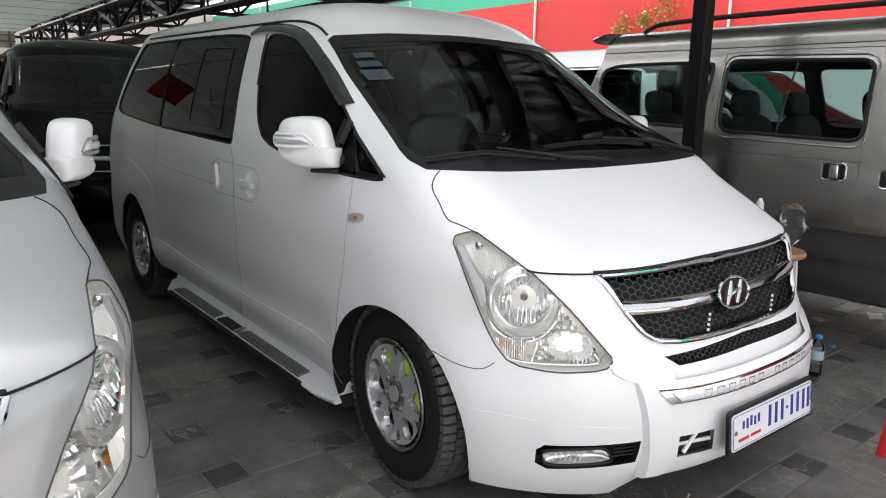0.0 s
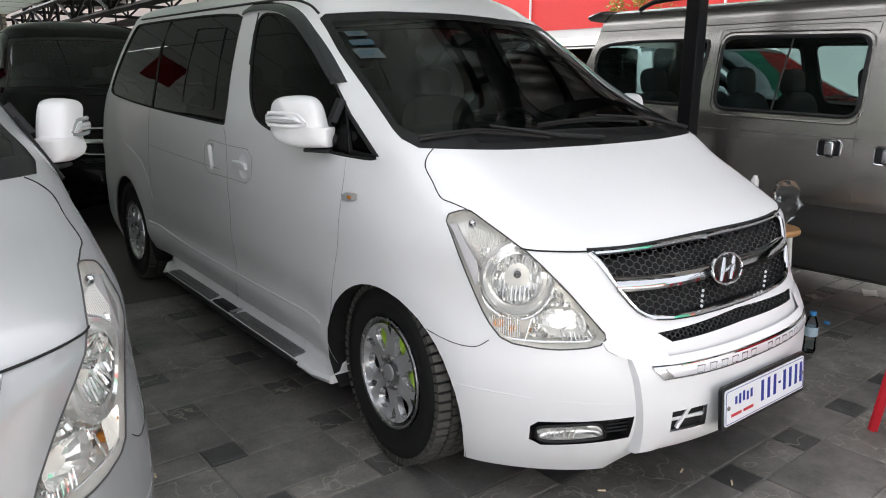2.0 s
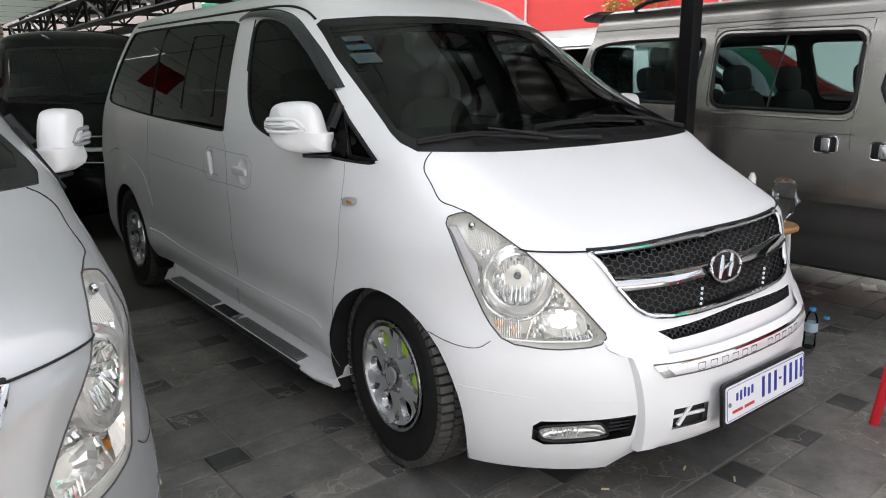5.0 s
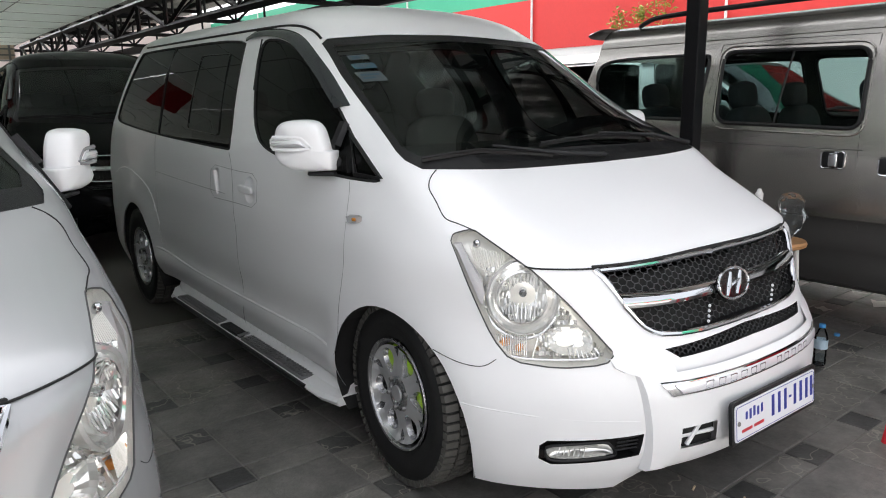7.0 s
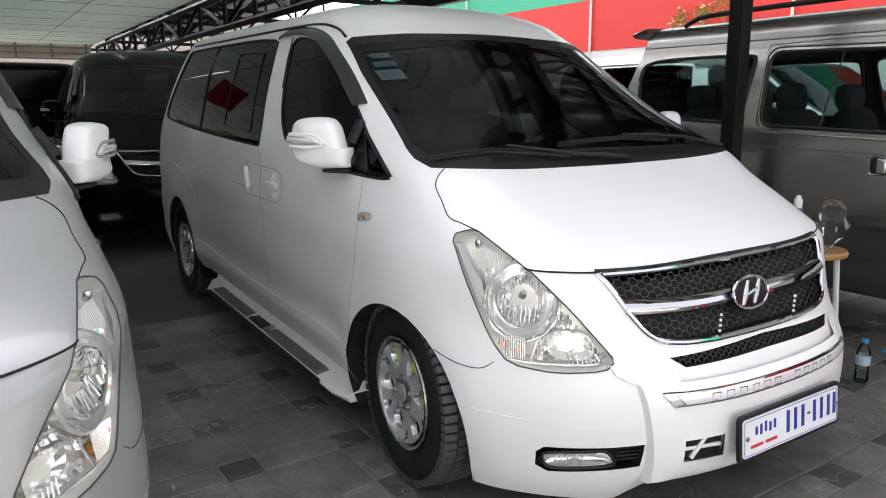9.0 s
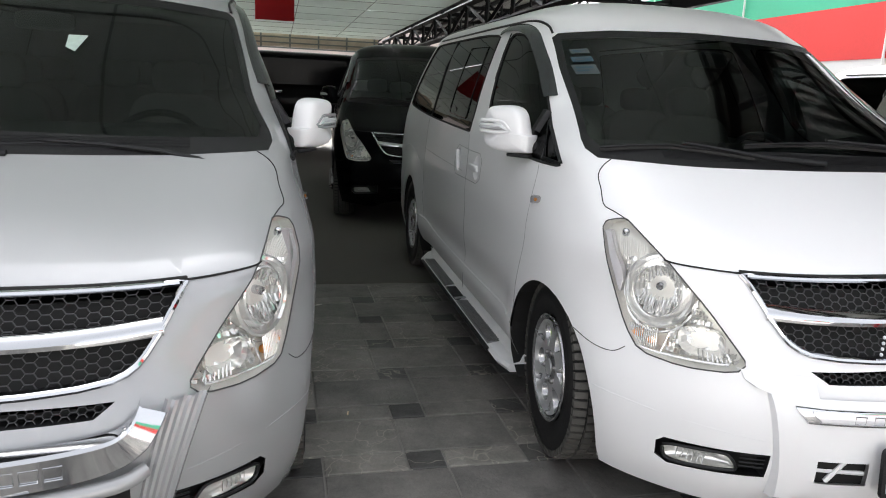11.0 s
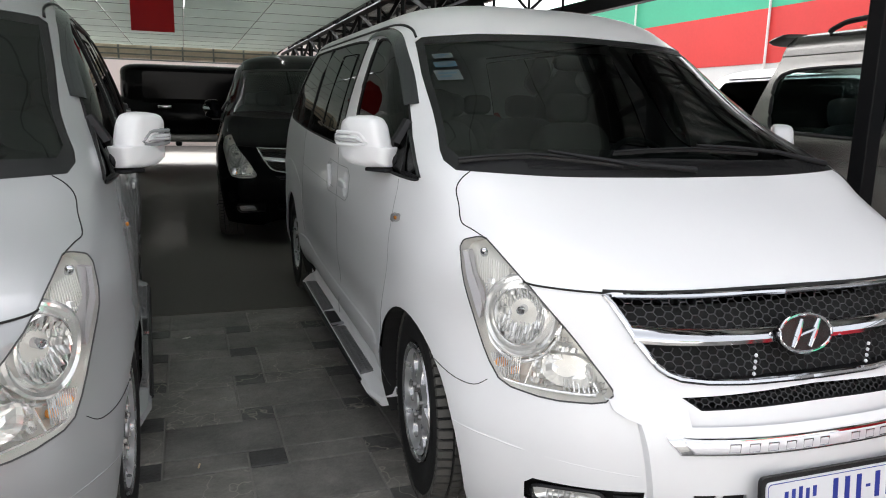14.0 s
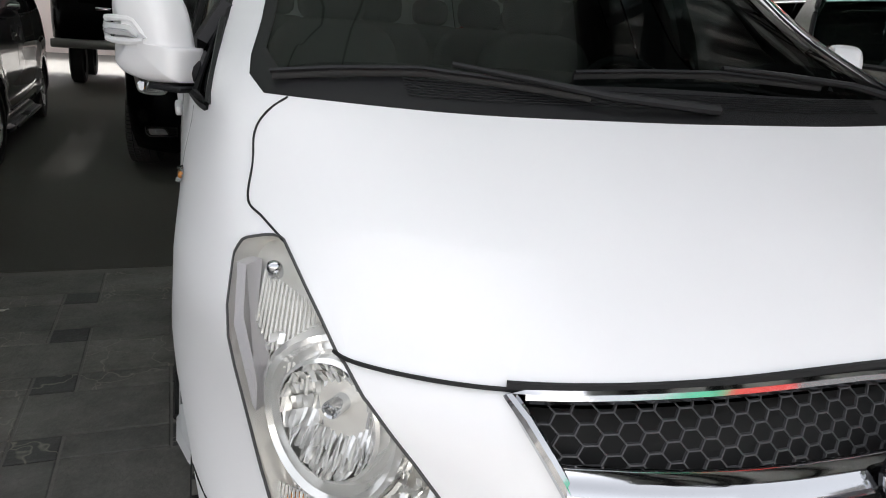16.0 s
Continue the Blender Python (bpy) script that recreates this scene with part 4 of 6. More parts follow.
        for k, dy in ((.90, -.034), (.97, -.030), (1.0, -.016), (1.0, .012), (.985, .028), (.95, .040), (.88, .049), (.76, .055), (.55, .059), (.28, .061)):
            rings.append([b.verts.new(m @ Vector((cx + (x - cx) * k, dy - .030 * max(0, (x - .03) / .075) ** 2 * (dy > 0), cz + (z - cz) * k))) for x, z in shape])
        for p, q in zip(rings, rings[1:]):
            for k in range(len(shape)):
                b.faces.new((p[k], p[(k + 1) % len(shape)], q[(k + 1) % len(shape)], q[k]))
        b.faces.new(rings[0][::-1]), b.faces.new(rings[-1])
        bmesh.ops.recalc_face_normals(b, faces=b.faces[:])
        mo = part("door_mirror", flip_bm(b, s), mirror_paint, van, "white door mirror with chrome strip", angle=50)

        def on_mirror(x, z, off):
            return m @ Vector((x, .052 + off - .030 * max(0, (x - .03) / .075) ** 2 - .35 * max(0, -x - .03) ** 2, z))

        b = bmesh.new()
        sill = [(.098, .032), (.04, .034), (-.035, .034), (-.060, .014), (-.082, -.008), (-.03, -.014), (.04, -.014), (.098, -.012)]
        tube(b, [on_mirror(x, z, .004) for x, z in rounded(sill, 1)], .0075, 8, closed=True)
        part("strip_bezel", flip_bm(b, s), mirror_paint, mo)
        b = bmesh.new()
        rows = []
        for k in range(13):
            x = .102 - .160 * k / 12
            lo_, hi_ = -.004, min(.024, .024 - max(0, -x - .030) * .75)
            rows.append([b.verts.new(on_mirror(x, lo_ + (hi_ - lo_) * t, o)) for t, o in ((0, .0), (.1, .012), (.42, .016), (.5, .009), (.58, .016), (.9, .012), (1, .0))])
        for p, q in zip(rows, rows[1:]):
            for k in range(6):
                b.faces.new((p[k], q[k], q[k + 1], p[k + 1]))
        part("mirror_strip", flip_bm(b, s), STRIP_CHROME, mo)
        b = bmesh.new()
        prism(b, rounded([(-.095, -.078), (.10, -.078), (.09, .078), (-.085, .078)], 2), .004, m @ Matrix.Translation((0, -.030, .012)) @ pose(0, 0, 0, 90))
        part("mirror_glass", flip_bm(b, s), CHROME, mo)
        b = bmesh.new()
        tube(b, [(-.885, .395, 1.214), (-.915, .420, 1.214), (-.955, .452, 1.212)], [.040, .034, .030], 12, flat=.9)
        box(b, -.125, -.030, -.008, -.015, .030, .006, .004, 1, m=m @ Matrix.Translation((-.035, .01, -.104)))
        part("mirror_arm", flip_bm(b, s), BLACK_PLASTIC, mo)
        # running board
        b = bmesh.new()
        prof = [(-.86, .31), (-.915, .292), (-.935, .262), (-.992, .252), (-1.005, .235), (-.99, .215), (-.88, .215)]
        ys = [.39, .42, .50, .60] + [.6 + 1.75 * k / 12 for k in range(1, 13)] + [2.42, 2.50, 2.56]
        rows = []
        for y in ys:
            e = 1.0
            if y < .5: e = .80 + .2 * (y - .39) / .11
            if y > 2.42: e = .55 + .45 * (2.56 - y) / .14
            rows.append([b.verts.new((-.86 + (x + .86) * e, y, z)) for x, z in prof])
        for r0, r1 in zip(rows, rows[1:]):
            for i in range(len(prof)):
                b.faces.new((r0[i], r0[(i + 1) % len(prof)], r1[(i + 1) % len(prof)], r1[i]))
        b.faces.new(rows[0]), b.faces.new(rows[-1][::-1])
        st = part("running_board", flip_bm(b, s), paint, van, "painted running board with tread pads")
        for y0, y1 in ((.66, 1.34), (1.40, 1.62), (1.66, 2.32)):
            b = bmesh.new()
            box(b, -.994, y0, .246, -.922, y1, .262, .003, 1)
            if y1 - y0 > .4:
                k = y0 + .02
                while k < y1 - .02:
                    for i in range(3):
                        box(b, -.986 + i * .022, k, .262, -.972 + i * .022, k + .014, .2655)
                    k += .026
            part("tread_pad", flip_bm(b, s), TREAD if y1 - y0 > .4 else BLACK_PLASTIC, st)
        b = bmesh.new()
        prism(b, [(-.925, 1.365), (-1.0, 1.335), (-1.0, 1.375), (-.925, 1.395)], .008, Matrix.Translation((0, 0, .260)))
        part("chrome_trim", flip_bm(b, s), CHROME, st)
        b = bmesh.new()
        tube(b, [(-1.004, .62, .236), (-1.004, 2.36, .236)], .011, 6)
        part("board_edge", flip_bm(b, s), BLACK_PLASTIC, st)
        b = bmesh.new()
        y = .62
        while y < 2.35:
            tube(b, [on_side(y, .315, .002), on_side(y + .008, .345, -.0002)], .0011, 5)
            y += .045
        part("sill_ribs", flip_bm(b, s), paint, st)["kind"] = "stuff"
        # tail lamp seen edge on
        b = bmesh.new()
        box(b, -.80, 4.04, .95, -.70, 4.165, 1.25, .02)
        part("tail_lamp", flip_bm(b, s), PLATE_RED, van)
    # seats and dash
    for x in (-.42, .42):
        b = bmesh.new()
        superform(b, .25, .10, .33, .5, .5, 20, 12, Matrix.Translation((x, 1.42, 1.02)) @ pose(0, 0, 0, -14))
        superform(b, .25, .26, .09, .5, .5, 20, 12, Matrix.Translation((x, 1.18, .72)))
        superform(b, .13, .055, .09, .6, .6, 16, 10, Matrix.Translation((x, 1.53, 1.42)) @ pose(0, 0, 0, -10))
        part("seat", b, SEAT, van)
    for y in (2.35, 3.2):
        b = bmesh.new()
        for x in (-.55, 0, .55):
            superform(b, .26, .10, .33, .5, .5, 16, 10, Matrix.Translation((x, y, 1.02)) @ pose(0, 0, 0, -14))
            superform(b, .12, .05, .08, .6, .6, 14, 8, Matrix.Translation((x, y + .11, 1.42)) @ pose(0, 0, 0, -10))
        part("rear_seat", b, SEAT, van)
    b = bmesh.new()
    superform(b, .80, .36, .13, .4, .4, 28, 12, Matrix.Translation((0, .38, 1.09)) @ pose(0, 0, 0, 8))
    superform(b, .20, .14, .06, .5, .5, 18, 10, Matrix.Translation((.40, .52, 1.20)))
    part("dashboard", b, DASH, van)
    b = bmesh.new()
    m = Matrix.Translation((.40, .70, 1.12)) @ pose(0, 0, 0, 62)
    tube(b, [m @ Vector((.19 * math.cos(t), .19 * math.sin(t), 0)) for t in (2 * math.pi * k / 28 for k in range(28))], .015, 8, closed=True)
    tube(b, [m @ Vector((-.18, 0, 0)), m @ Vector((0, 0, -.02)), m @ Vector((.18, 0, 0))], .018, 8)
    part("steering_wheel", b, DASH, van)
    b = bmesh.new()
    box(b, -.80, .3, .33, .80, 4.0, .36)
    box(b, -.80, 3.85, .36, .80, 3.88, 1.15)
    part("cabin_floor", b, DASH, van, smooth=False)
    b = bmesh.new()
    superform(b, .11, .02, .035, .5, .5, 18, 10, Matrix.Translation((0, .70, 1.63)))
    part("rear_view_mirror", b, DASH, van)
    # wheels
    for yc in (0.0, 3.2):
        build_wheel(van, (-.835, yc, .351), 0, -4.0 if yc < 1 else 0.0)
        build_wheel(van, (.835, yc, .351), 1, -4.0 if yc < 1 else 0.0)
    for o in van.children_recursive:
        if o.matrix_world.translation.length < 1e-6 and not any(n in o.name for n in ("wheel", "tyre", "tread", "rim", "door_mirror", "mirror_")):
            for v in o.data.vertices:
                v.co = squared(v.co)
    return van


def flip_bm(b, s):
    if s > 0:
        for v in b.verts:
            v.co.x = -v.co.x
        bmesh.ops.reverse_faces(b, faces=b.faces[:])
    b.normal_update()
    return b


# ---- setting ----
def slate(name, lo, hi, per_object):
    """Split slate: each piece its own shade, cloudy, veined with rust and scuffs."""
    m = material(name, [(a + b) / 2 for a, b in zip(lo, hi)], .55, var=.34, scale=9, bump=.9, bscale=55, rvar=.18)
    nt = m.node_tree
    p = nt.nodes["Principled BSDF"]
    src = p.inputs["Base Color"].links[0].from_socket
    # place in the world, so that no two pieces share a pattern
    where = nt.nodes.new("ShaderNodeNewGeometry").outputs["Position"]
    for n in [n for n in nt.nodes if n.bl_idname == "ShaderNodeTexNoise"]:
        nt.links.new(where, n.inputs["Vector"])
    stain = nt.nodes.new("ShaderNodeTexNoise")
    stain.inputs["Scale"].default_value, stain.inputs["Detail"].default_value, stain.inputs["Roughness"].default_value = 3.0, 10, .74
    nt.links.new(where, stain.inputs["Vector"])
    wear = nt.nodes.new("ShaderNodeMapRange")
    wear.inputs["From Min"].default_value, wear.inputs["From Max"].default_value = .34, .68
    wear.inputs["To Min"].default_value, wear.inputs["To Max"].default_value = .52, 1.45
    nt.links.new(stain.outputs[0], wear.inputs[0])
    dirt = nt.nodes.new("ShaderNodeMix")
    dirt.data_type, dirt.blend_type = "RGBA", "MULTIPLY"
    dirt.inputs["Factor"].default_value = 1
    nt.links.new(src, dirt.inputs["A"])
    nt.links.new(wear.outputs[0], dirt.inputs["B"])
    src = dirt.outputs["Result"]
    if per_object:
        rnd = nt.nodes.new("ShaderNodeObjectInfo").outputs["Random"]
    else:
        rnd = nt.nodes.new("ShaderNodeNewGeometry").outputs["Random Per Island"]
    ramp = nt.nodes.new("ShaderNodeValToRGB")
    ramp.color_ramp.elements[0].color, ramp.color_ramp.elements[1].color = (.80, .80, .80, 1), (1.22, 1.20, 1.16, 1)
    mul = nt.nodes.new("ShaderNodeMix")
    mul.data_type, mul.blend_type = "RGBA", "MULTIPLY"
    mul.inputs["Factor"].default_value = 1
    nt.links.new(rnd, ramp.inputs[0])
    nt.links.new(src, mul.inputs["A"])
    nt.links.new(ramp.outputs[0], mul.inputs["B"])
    # veins
    vor = nt.nodes.new("ShaderNodeTexVoronoi")
    vor.feature = "DISTANCE_TO_EDGE"
    vor.inputs["Scale"].default_value = 5.5
    warp = nt.nodes.new("ShaderNodeTexNoise")
    warp.inputs["Scale"].default_value = 7
    vadd = nt.nodes.new("ShaderNodeVectorMath")
    vadd.operation = "MULTIPLY_ADD"
    vadd.inputs[1].default_value = (.25, .25, .25)
    nt.links.new(where, warp.inputs["Vector"])
    nt.links.new(warp.outputs["Color"], vadd.inputs[0])
    nt.links.new(where, vadd.inputs[2])
    nt.links.new(vadd.outputs[0], vor.inputs["Vector"])
    lim = nt.nodes.new("ShaderNodeMapRange")
    lim.inputs["From Max"].default_value = .022
    lim.inputs["To Min"].default_value, lim.inputs["To Max"].default_value = .85, 0
    nt.links.new(vor.outputs["Distance"], lim.inputs[0])
    pick = nt.nodes.new("ShaderNodeMath")
    pick.operation = "GREATER_THAN"
    pick.inputs[1].default_value = .48
    nt.links.new(rnd, pick.inputs[0])
    fac = nt.nodes.new("ShaderNodeMath")
    fac.operation = "MULTIPLY"
    nt.links.new(lim.outputs[0], fac.inputs[0])
    nt.links.new(pick.outputs[0], fac.inputs[1])
    vein = nt.nodes.new("ShaderNodeMix")
    vein.data_type = "RGBA"
    vein.inputs["B"].default_value = (.34, .32, .27, 1)
    nt.links.new(fac.outputs[0], vein.inputs["Factor"])
    nt.links.new(mul.outputs["Result"], vein.inputs["A"])
    nt.links.new(vein.outputs["Result"], p.inputs["Base Color"])
    return m


SLATE = slate("slate", (.138, .133, .124), (.204, .195, .182), True)
SLATE_DARK = slate("slate_dark", (.060, .060, .059), (.085, .084, .081), True)
SLATE_FAR = slate("slate_far", (.138, .133, .124), (.204, .195, .182), False)
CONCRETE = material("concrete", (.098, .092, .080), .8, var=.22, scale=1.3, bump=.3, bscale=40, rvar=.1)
MORTAR = material("mortar", (.22, .21, .195), .9, var=.25, scale=6, bump=.4, bscale=90)
FOIL = material("foil_board", (.74, .80, .755), .42, .1, var=.10, scale=1.1, bump=.25, bscale=9, rvar=.1)
# translucency added so that the boards glow and fill the lane with light
_foil = FOIL.node_tree
_soak, _blend = _foil.nodes.new("ShaderNodeBsdfTranslucent"), _foil.nodes.new("ShaderNodeMixShader")
_soak.inputs[0].default_value, _blend.inputs[0].default_value = (.80, .85, .82, 1), .15
_foil.links.new(_foil.nodes["Principled BSDF"].outputs[0], _blend.inputs[1])
_foil.links.new(_soak.outputs[0], _blend.inputs[2])
_foil.links.new(_blend.outputs[0], _foil.nodes["Material Output"].inputs[0])
BATTEN = material("batten", (.16, .17, .16), .6, var=.2, scale=3)
STEEL_BLACK = material("black_steel", (.008, .008, .009), .5, .0, spec=.12, var=.3, scale=5, rvar=.1)
ROOF_SHEET = material("roof_sheet", (.26, .27, .26), .35, .7, var=.2, scale=2, rvar=.12)
RED_WALL = material("red_hoarding", (.62, .035, .03), .55, var=.15, scale=.8, bump=.1, bscale=20)
GREEN_WALL = material("green_hoarding", (.05, .42, .24), .55, var=.15, scale=.8, bump=.1, bscale=20)
WALL_PALE = material("pale_wall", (.66, .67, .64), .8, var=.12, scale=.7, bump=.2, bscale=30)
WALL_WHITE = material("white_wall", (.72, .72, .70), .7, var=.1, scale=.9, bump=.2, bscale=30)
WALL_PINK = material("pink_wall", (.72, .62, .58), .8, var=.15, scale=.9, bump=.2, bscale=30)
WALL_BOUNCE = material("bounce_wall", (.52, .51, .485), .8, var=.3, scale=.4, bump=.2, bscale=10)
VALANCE = material("valance", (.50, .43, .33), .8, var=.45, scale=4, bump=.4, bscale=30)
# paler than seen paving, so that unseen ground throws light onto upright surfaces
BOUNCE_PAVING = material("forecourt", (.52, .505, .48), .85, var=.15, scale=.6, bump=.3, bscale=20)
RED_CLOTH = material("red_cloth", (.42, .012, .016), .85, var=.15, scale=6, bump=.2, bscale=200)

bm = bmesh.new()
bmesh.ops.create_grid(bm, x_segments=8, y_segments=8, size=600, matrix=Matrix.Translation((0, 0, -.0065)))
ground = tagged(mesh_object("ground", bm, MORTAR, smooth=False), "dusty mortar bed and ground under the car park", "ground", kind="structure")

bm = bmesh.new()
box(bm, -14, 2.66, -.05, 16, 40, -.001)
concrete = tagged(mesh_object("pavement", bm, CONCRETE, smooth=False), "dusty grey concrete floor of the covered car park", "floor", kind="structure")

floor = thing("floor", "dark grey split slate paving with small dark insets", "floor")
floor["kind"] = "structure"
CX, CY, SX, SY, GAPW = .470, .4415, .150, .140, .008


def tile_verts(x0, y0, x1, y1, rng):
    h = rng.uniform(-.0015, .0015)
    g = GAPW / 2
    b = .004
    lo = [(x0 + g, y0 + g, -.03), (x1 - g, y0 + g, -.03), (x1 - g, y1 - g, -.03), (x0 + g, y1 - g, -.03)]
    mid = [(x, y, h - .003) for x, y, z in lo]
    top = [(x0 + g + b, y0 + g + b, h), (x1 - g - b, y0 + g + b, h), (x1 - g - b, y1 - g - b, h), (x0 + g + b, y1 - g - b, h)]
    return lo + mid + top, [(8, 9, 10, 11)] + [(i + o, (i + 1) % 4 + o, (i + 1) % 4 + o + 4, i + o + 4) for o in (0, 4) for i in range(4)]


_rng = random.Random(4)
near_tiles, far_v, far_f, far_mat = [], [], [], []
for kx in range(-12, 12):
    for ky in range(-16, 6):
        x, y = -1.433 + CX * kx, .39 + CY * ky
        odd = (ky % 2 == 0)
        x0 = x + (SX if odd else 0)
        cells = [(x, y, x + SX, y + SY, 1), (x + SX, y, x + CX, y + SY, 0), (x0, y + SY, x0 + CX, y + CY, 0)]
        for a, b, c, d, dark in cells:
            if d > 2.67:
                continue
            if -2.3 < a < 1.9 and -1.5 < b:
                near_tiles.append((a, b, c, d, dark))
            else:
                vs, fs = tile_verts(a, b, c, d, _rng)
                o = len(far_v)
                far_v += vs
                far_f += [tuple(i + o for i in f) for f in fs]
                far_mat += [dark] * len(fs)
me = bpy.data.meshes.new("paving_rest")
me.from_pydata(far_v, [], far_f)
me.materials.append(SLATE_FAR)
me.materials.append(SLATE_DARK)
me.polygons.foreach_set("material_index", far_mat)
rest = new("paving_rest", me)
rest.parent = floor
rest["kind"] = "stuff"


# ceiling of thin foil boards, with gaps here and there that let daylight through
CEIL, CEIL_END, FRONT = 2.83, 18.0, .2
bm = bmesh.new()
_crng = random.Random(11)
x = .84
while x > -9.5:
    y = FRONT
    while y < CEIL_END - .5:
        g = _crng.choice((.010, .016)) if y > 7 and _crng.random() < .30 else .002
        box(bm, x - 1.2 + g, y + .002, CEIL, x - .002, min(CEIL_END, y + 1.195), CEIL + .004)
        y += 1.2
    x -= 1.2
flat = len(bm.faces)
x = .84
while x > -10.5:
    box(bm, x - .012, FRONT, CEIL - .004, x + .007, 7.4, CEIL + .001)
    box(bm, x - .016, 7.4, CEIL - .004, x - .004, CEIL_END, CEIL + .001)
    x -= 1.2
for k in range(15):
    box(bm, -10.08, FRONT - .02 + 1.2 * k, CEIL - .009, .84, FRONT + 1.2 * k, CEIL - .004)
bm.faces.ensure_lookup_table()
for f in bm.faces[flat:]:
    f.material_index = 1
ceiling = tagged(mesh_object("ceiling", bm, [FOIL, BATTEN], smooth=False), "pale foil-faced board ceiling with narrow gaps", "ceiling", kind="structure")

# steel frame: edge girder, cross trusses, posts
def lattice(bm, a, b, h, step, r=.028, flip=False):
    a, b = Vector(a), Vector(b)
    n = max(1, round((b - a).length / step))
    u = Vector((0, 0, h))
    d = (b - a) / n
    side_ = Vector((-d.y, d.x, 0)).normalized()
    def bar(p, q, r):
        tube(bm, [p, q], r, 4)
    bar(a, b, r * 1.25), bar(a + u, b + u, r * 1.25)
    for k in range(n + 1):
        p = a + d * k
        bar(p, p + u, r * .8)
        if k < n:
            bar(p + (u if k % 2 else Vector()), p + d + (Vector() if k % 2 else u), r * .8)


bm = bmesh.new()
lattice(bm, (.94, -1.6, 2.38), (.94, CEIL_END, 2.38), .40, 1.15, .040)
tagged(mesh_object("roof_girder", bm, STEEL_BLACK, smooth=False), "black steel lattice girder along the ceiling edge", "girder", "roof steel")
for y in (-1.6, 1.4, 4.4, 7.4, 10.4, 13.4, 16.4, 19.4):
    bm = bmesh.new()
    lattice(bm, (.90, y, 2.80), (3.62, y, 2.80), .50, .5)
    tagged(mesh_object("roof_truss", bm, STEEL_BLACK, smooth=False), "black steel roof truss under the metal sheets", "truss", "roof steel")
for x in (1.2, 1.9, 2.6, 3.3):
    bm = bmesh.new()
    box(bm, x - .03, -1.8, 3.32, x + .03, 22, 3.40)
    tagged(mesh_object("purlin", bm, STEEL_BLACK, smooth=False), "black steel purlin under the roof sheets", "purlin", "roof steel")
bm = bmesh.new()
box(bm, 3.62, -1.8, 2.73, 3.74, 22, 2.91, .006)
tagged(mesh_object("edge_beam", bm, STEEL_BLACK, smooth=False), "black steel beam along the open edge of the roof", "beam")
bm = bmesh.new()
box(bm, 1.535, .385, -.01, 1.625, .475, 2.85, .006)
tagged(mesh_object("steel_post", bm, STEEL_BLACK, smooth=False), "black painted square steel post", "post")
for q in range(21):
    y = -1.8 + 1.14 * q
    # near sheets run further, out of view, added to shade the grey van
    reach = 5.2 if y < 2 else 3.9
    bm = bmesh.new()
    n = 24
    a = [], []
    for k in range(n + 1):
        yy = y + 1.15 * k / n
        zz = (.030 if k % 4 in (1, 2) else 0)
        a[0].append(bm.verts.new((.9, yy, 3.402 + zz)))
        a[1].append(bm.verts.new((reach, yy, 3.402 + zz)))
    for k in range(n):
        bm.faces.new((a[0][k], a[0][k + 1], a[1][k + 1], a[1][k]))
    tagged(mesh_object("roof_sheet", bm, ROOF_SHEET, smooth=False), "ribbed galvanised roof sheet", "roof sheet", "roof sheets")

# walls
def wall(name, x0, y0, z0, x1, y1, z1, mat, label):
    bm = bmesh.new()
    box(bm, x0, y0, z0, x1, y1, z1)
    return tagged(mesh_object(name, bm, mat, smooth=False), label, "wall", kind="structure")


wall("wall_east", 8.0, -30, 0, 8.2, 60, 2.33, WALL_WHITE, "white painted boundary wall below the red band")
wall("wall_east_band", 7.98, -30, 2.33, 8.2, 60, 3.26, RED_WALL, "bright red painted band of the boundary wall")
wall("wall_east_top", 7.99, -30, 3.26, 8.2, 60, 4.2, GREEN_WALL, "green painted sheet along the top of the wall")
wall("wall_west", -13.2, 3, 0, -13, 24, 4, WALL_PALE, "pale rendered wall")
wall("wall_north", -13, 24, 0, 8, 24.2, 4.5, WALL_PINK, "sunlit pinkish wall at the far end")
# the south wall is added out of view: trims low sky, bounces light
wall("wall_south", -30, -26, 0, 30, -25.7, 4.5, WALL_BOUNCE, "unseen pale wall added to the south to bounce light")
wall("valance", -10.1, CEIL_END + .02, 2.50, .8, CEIL_END + .06, 2.845, VALANCE, "weathered beige slatted valance under the ceiling edge")
for k in range(15):
    bm = bmesh.new()
    x = -9.95 + .76 * k
    box(bm, x - .022, CEIL_END - .03, 2.46, x + .022, CEIL_END + .016, 2.84)
    tagged(mesh_object("valance_post", bm, BATTEN, smooth=False), "dark batten on the slatted valance", "batten", "valance battens")
for z in (2.47, 2.60, 2.74):
    bm = bmesh.new()
    box(bm, -10.1, CEIL_END - .045, z - .018, .8, CEIL_END - .032, z + .018)
    tagged(mesh_object("valance_rail", bm, BATTEN, smooth=False), "dark rail along the slatted valance", "rail", "valance rails")
for k in range(7):
    bm = bmesh.new()
    y = -4 + 4.0 * k
    tube(bm, [(7.95, y, 0), (7.95, y, 4.2)], .022, 8)
    tagged(mesh_object("wall_pole", bm, WALL_WHITE), "white painted steel pole along the wall", "pole", "wall poles")
# ground out of view, added to bounce light onto the vans
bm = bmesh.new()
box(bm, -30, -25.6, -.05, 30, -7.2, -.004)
tagged(mesh_object("forecourt", bm, BOUNCE_PAVING, smooth=False), "pale ground out of view, added to bounce light onto the vans", "pavement", kind="structure")
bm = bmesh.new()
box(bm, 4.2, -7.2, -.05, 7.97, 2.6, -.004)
tagged(mesh_object("side_yard", bm, BOUNCE_PAVING, smooth=False), "pale concrete yard beside the shelter", "pavement", kind="structure")


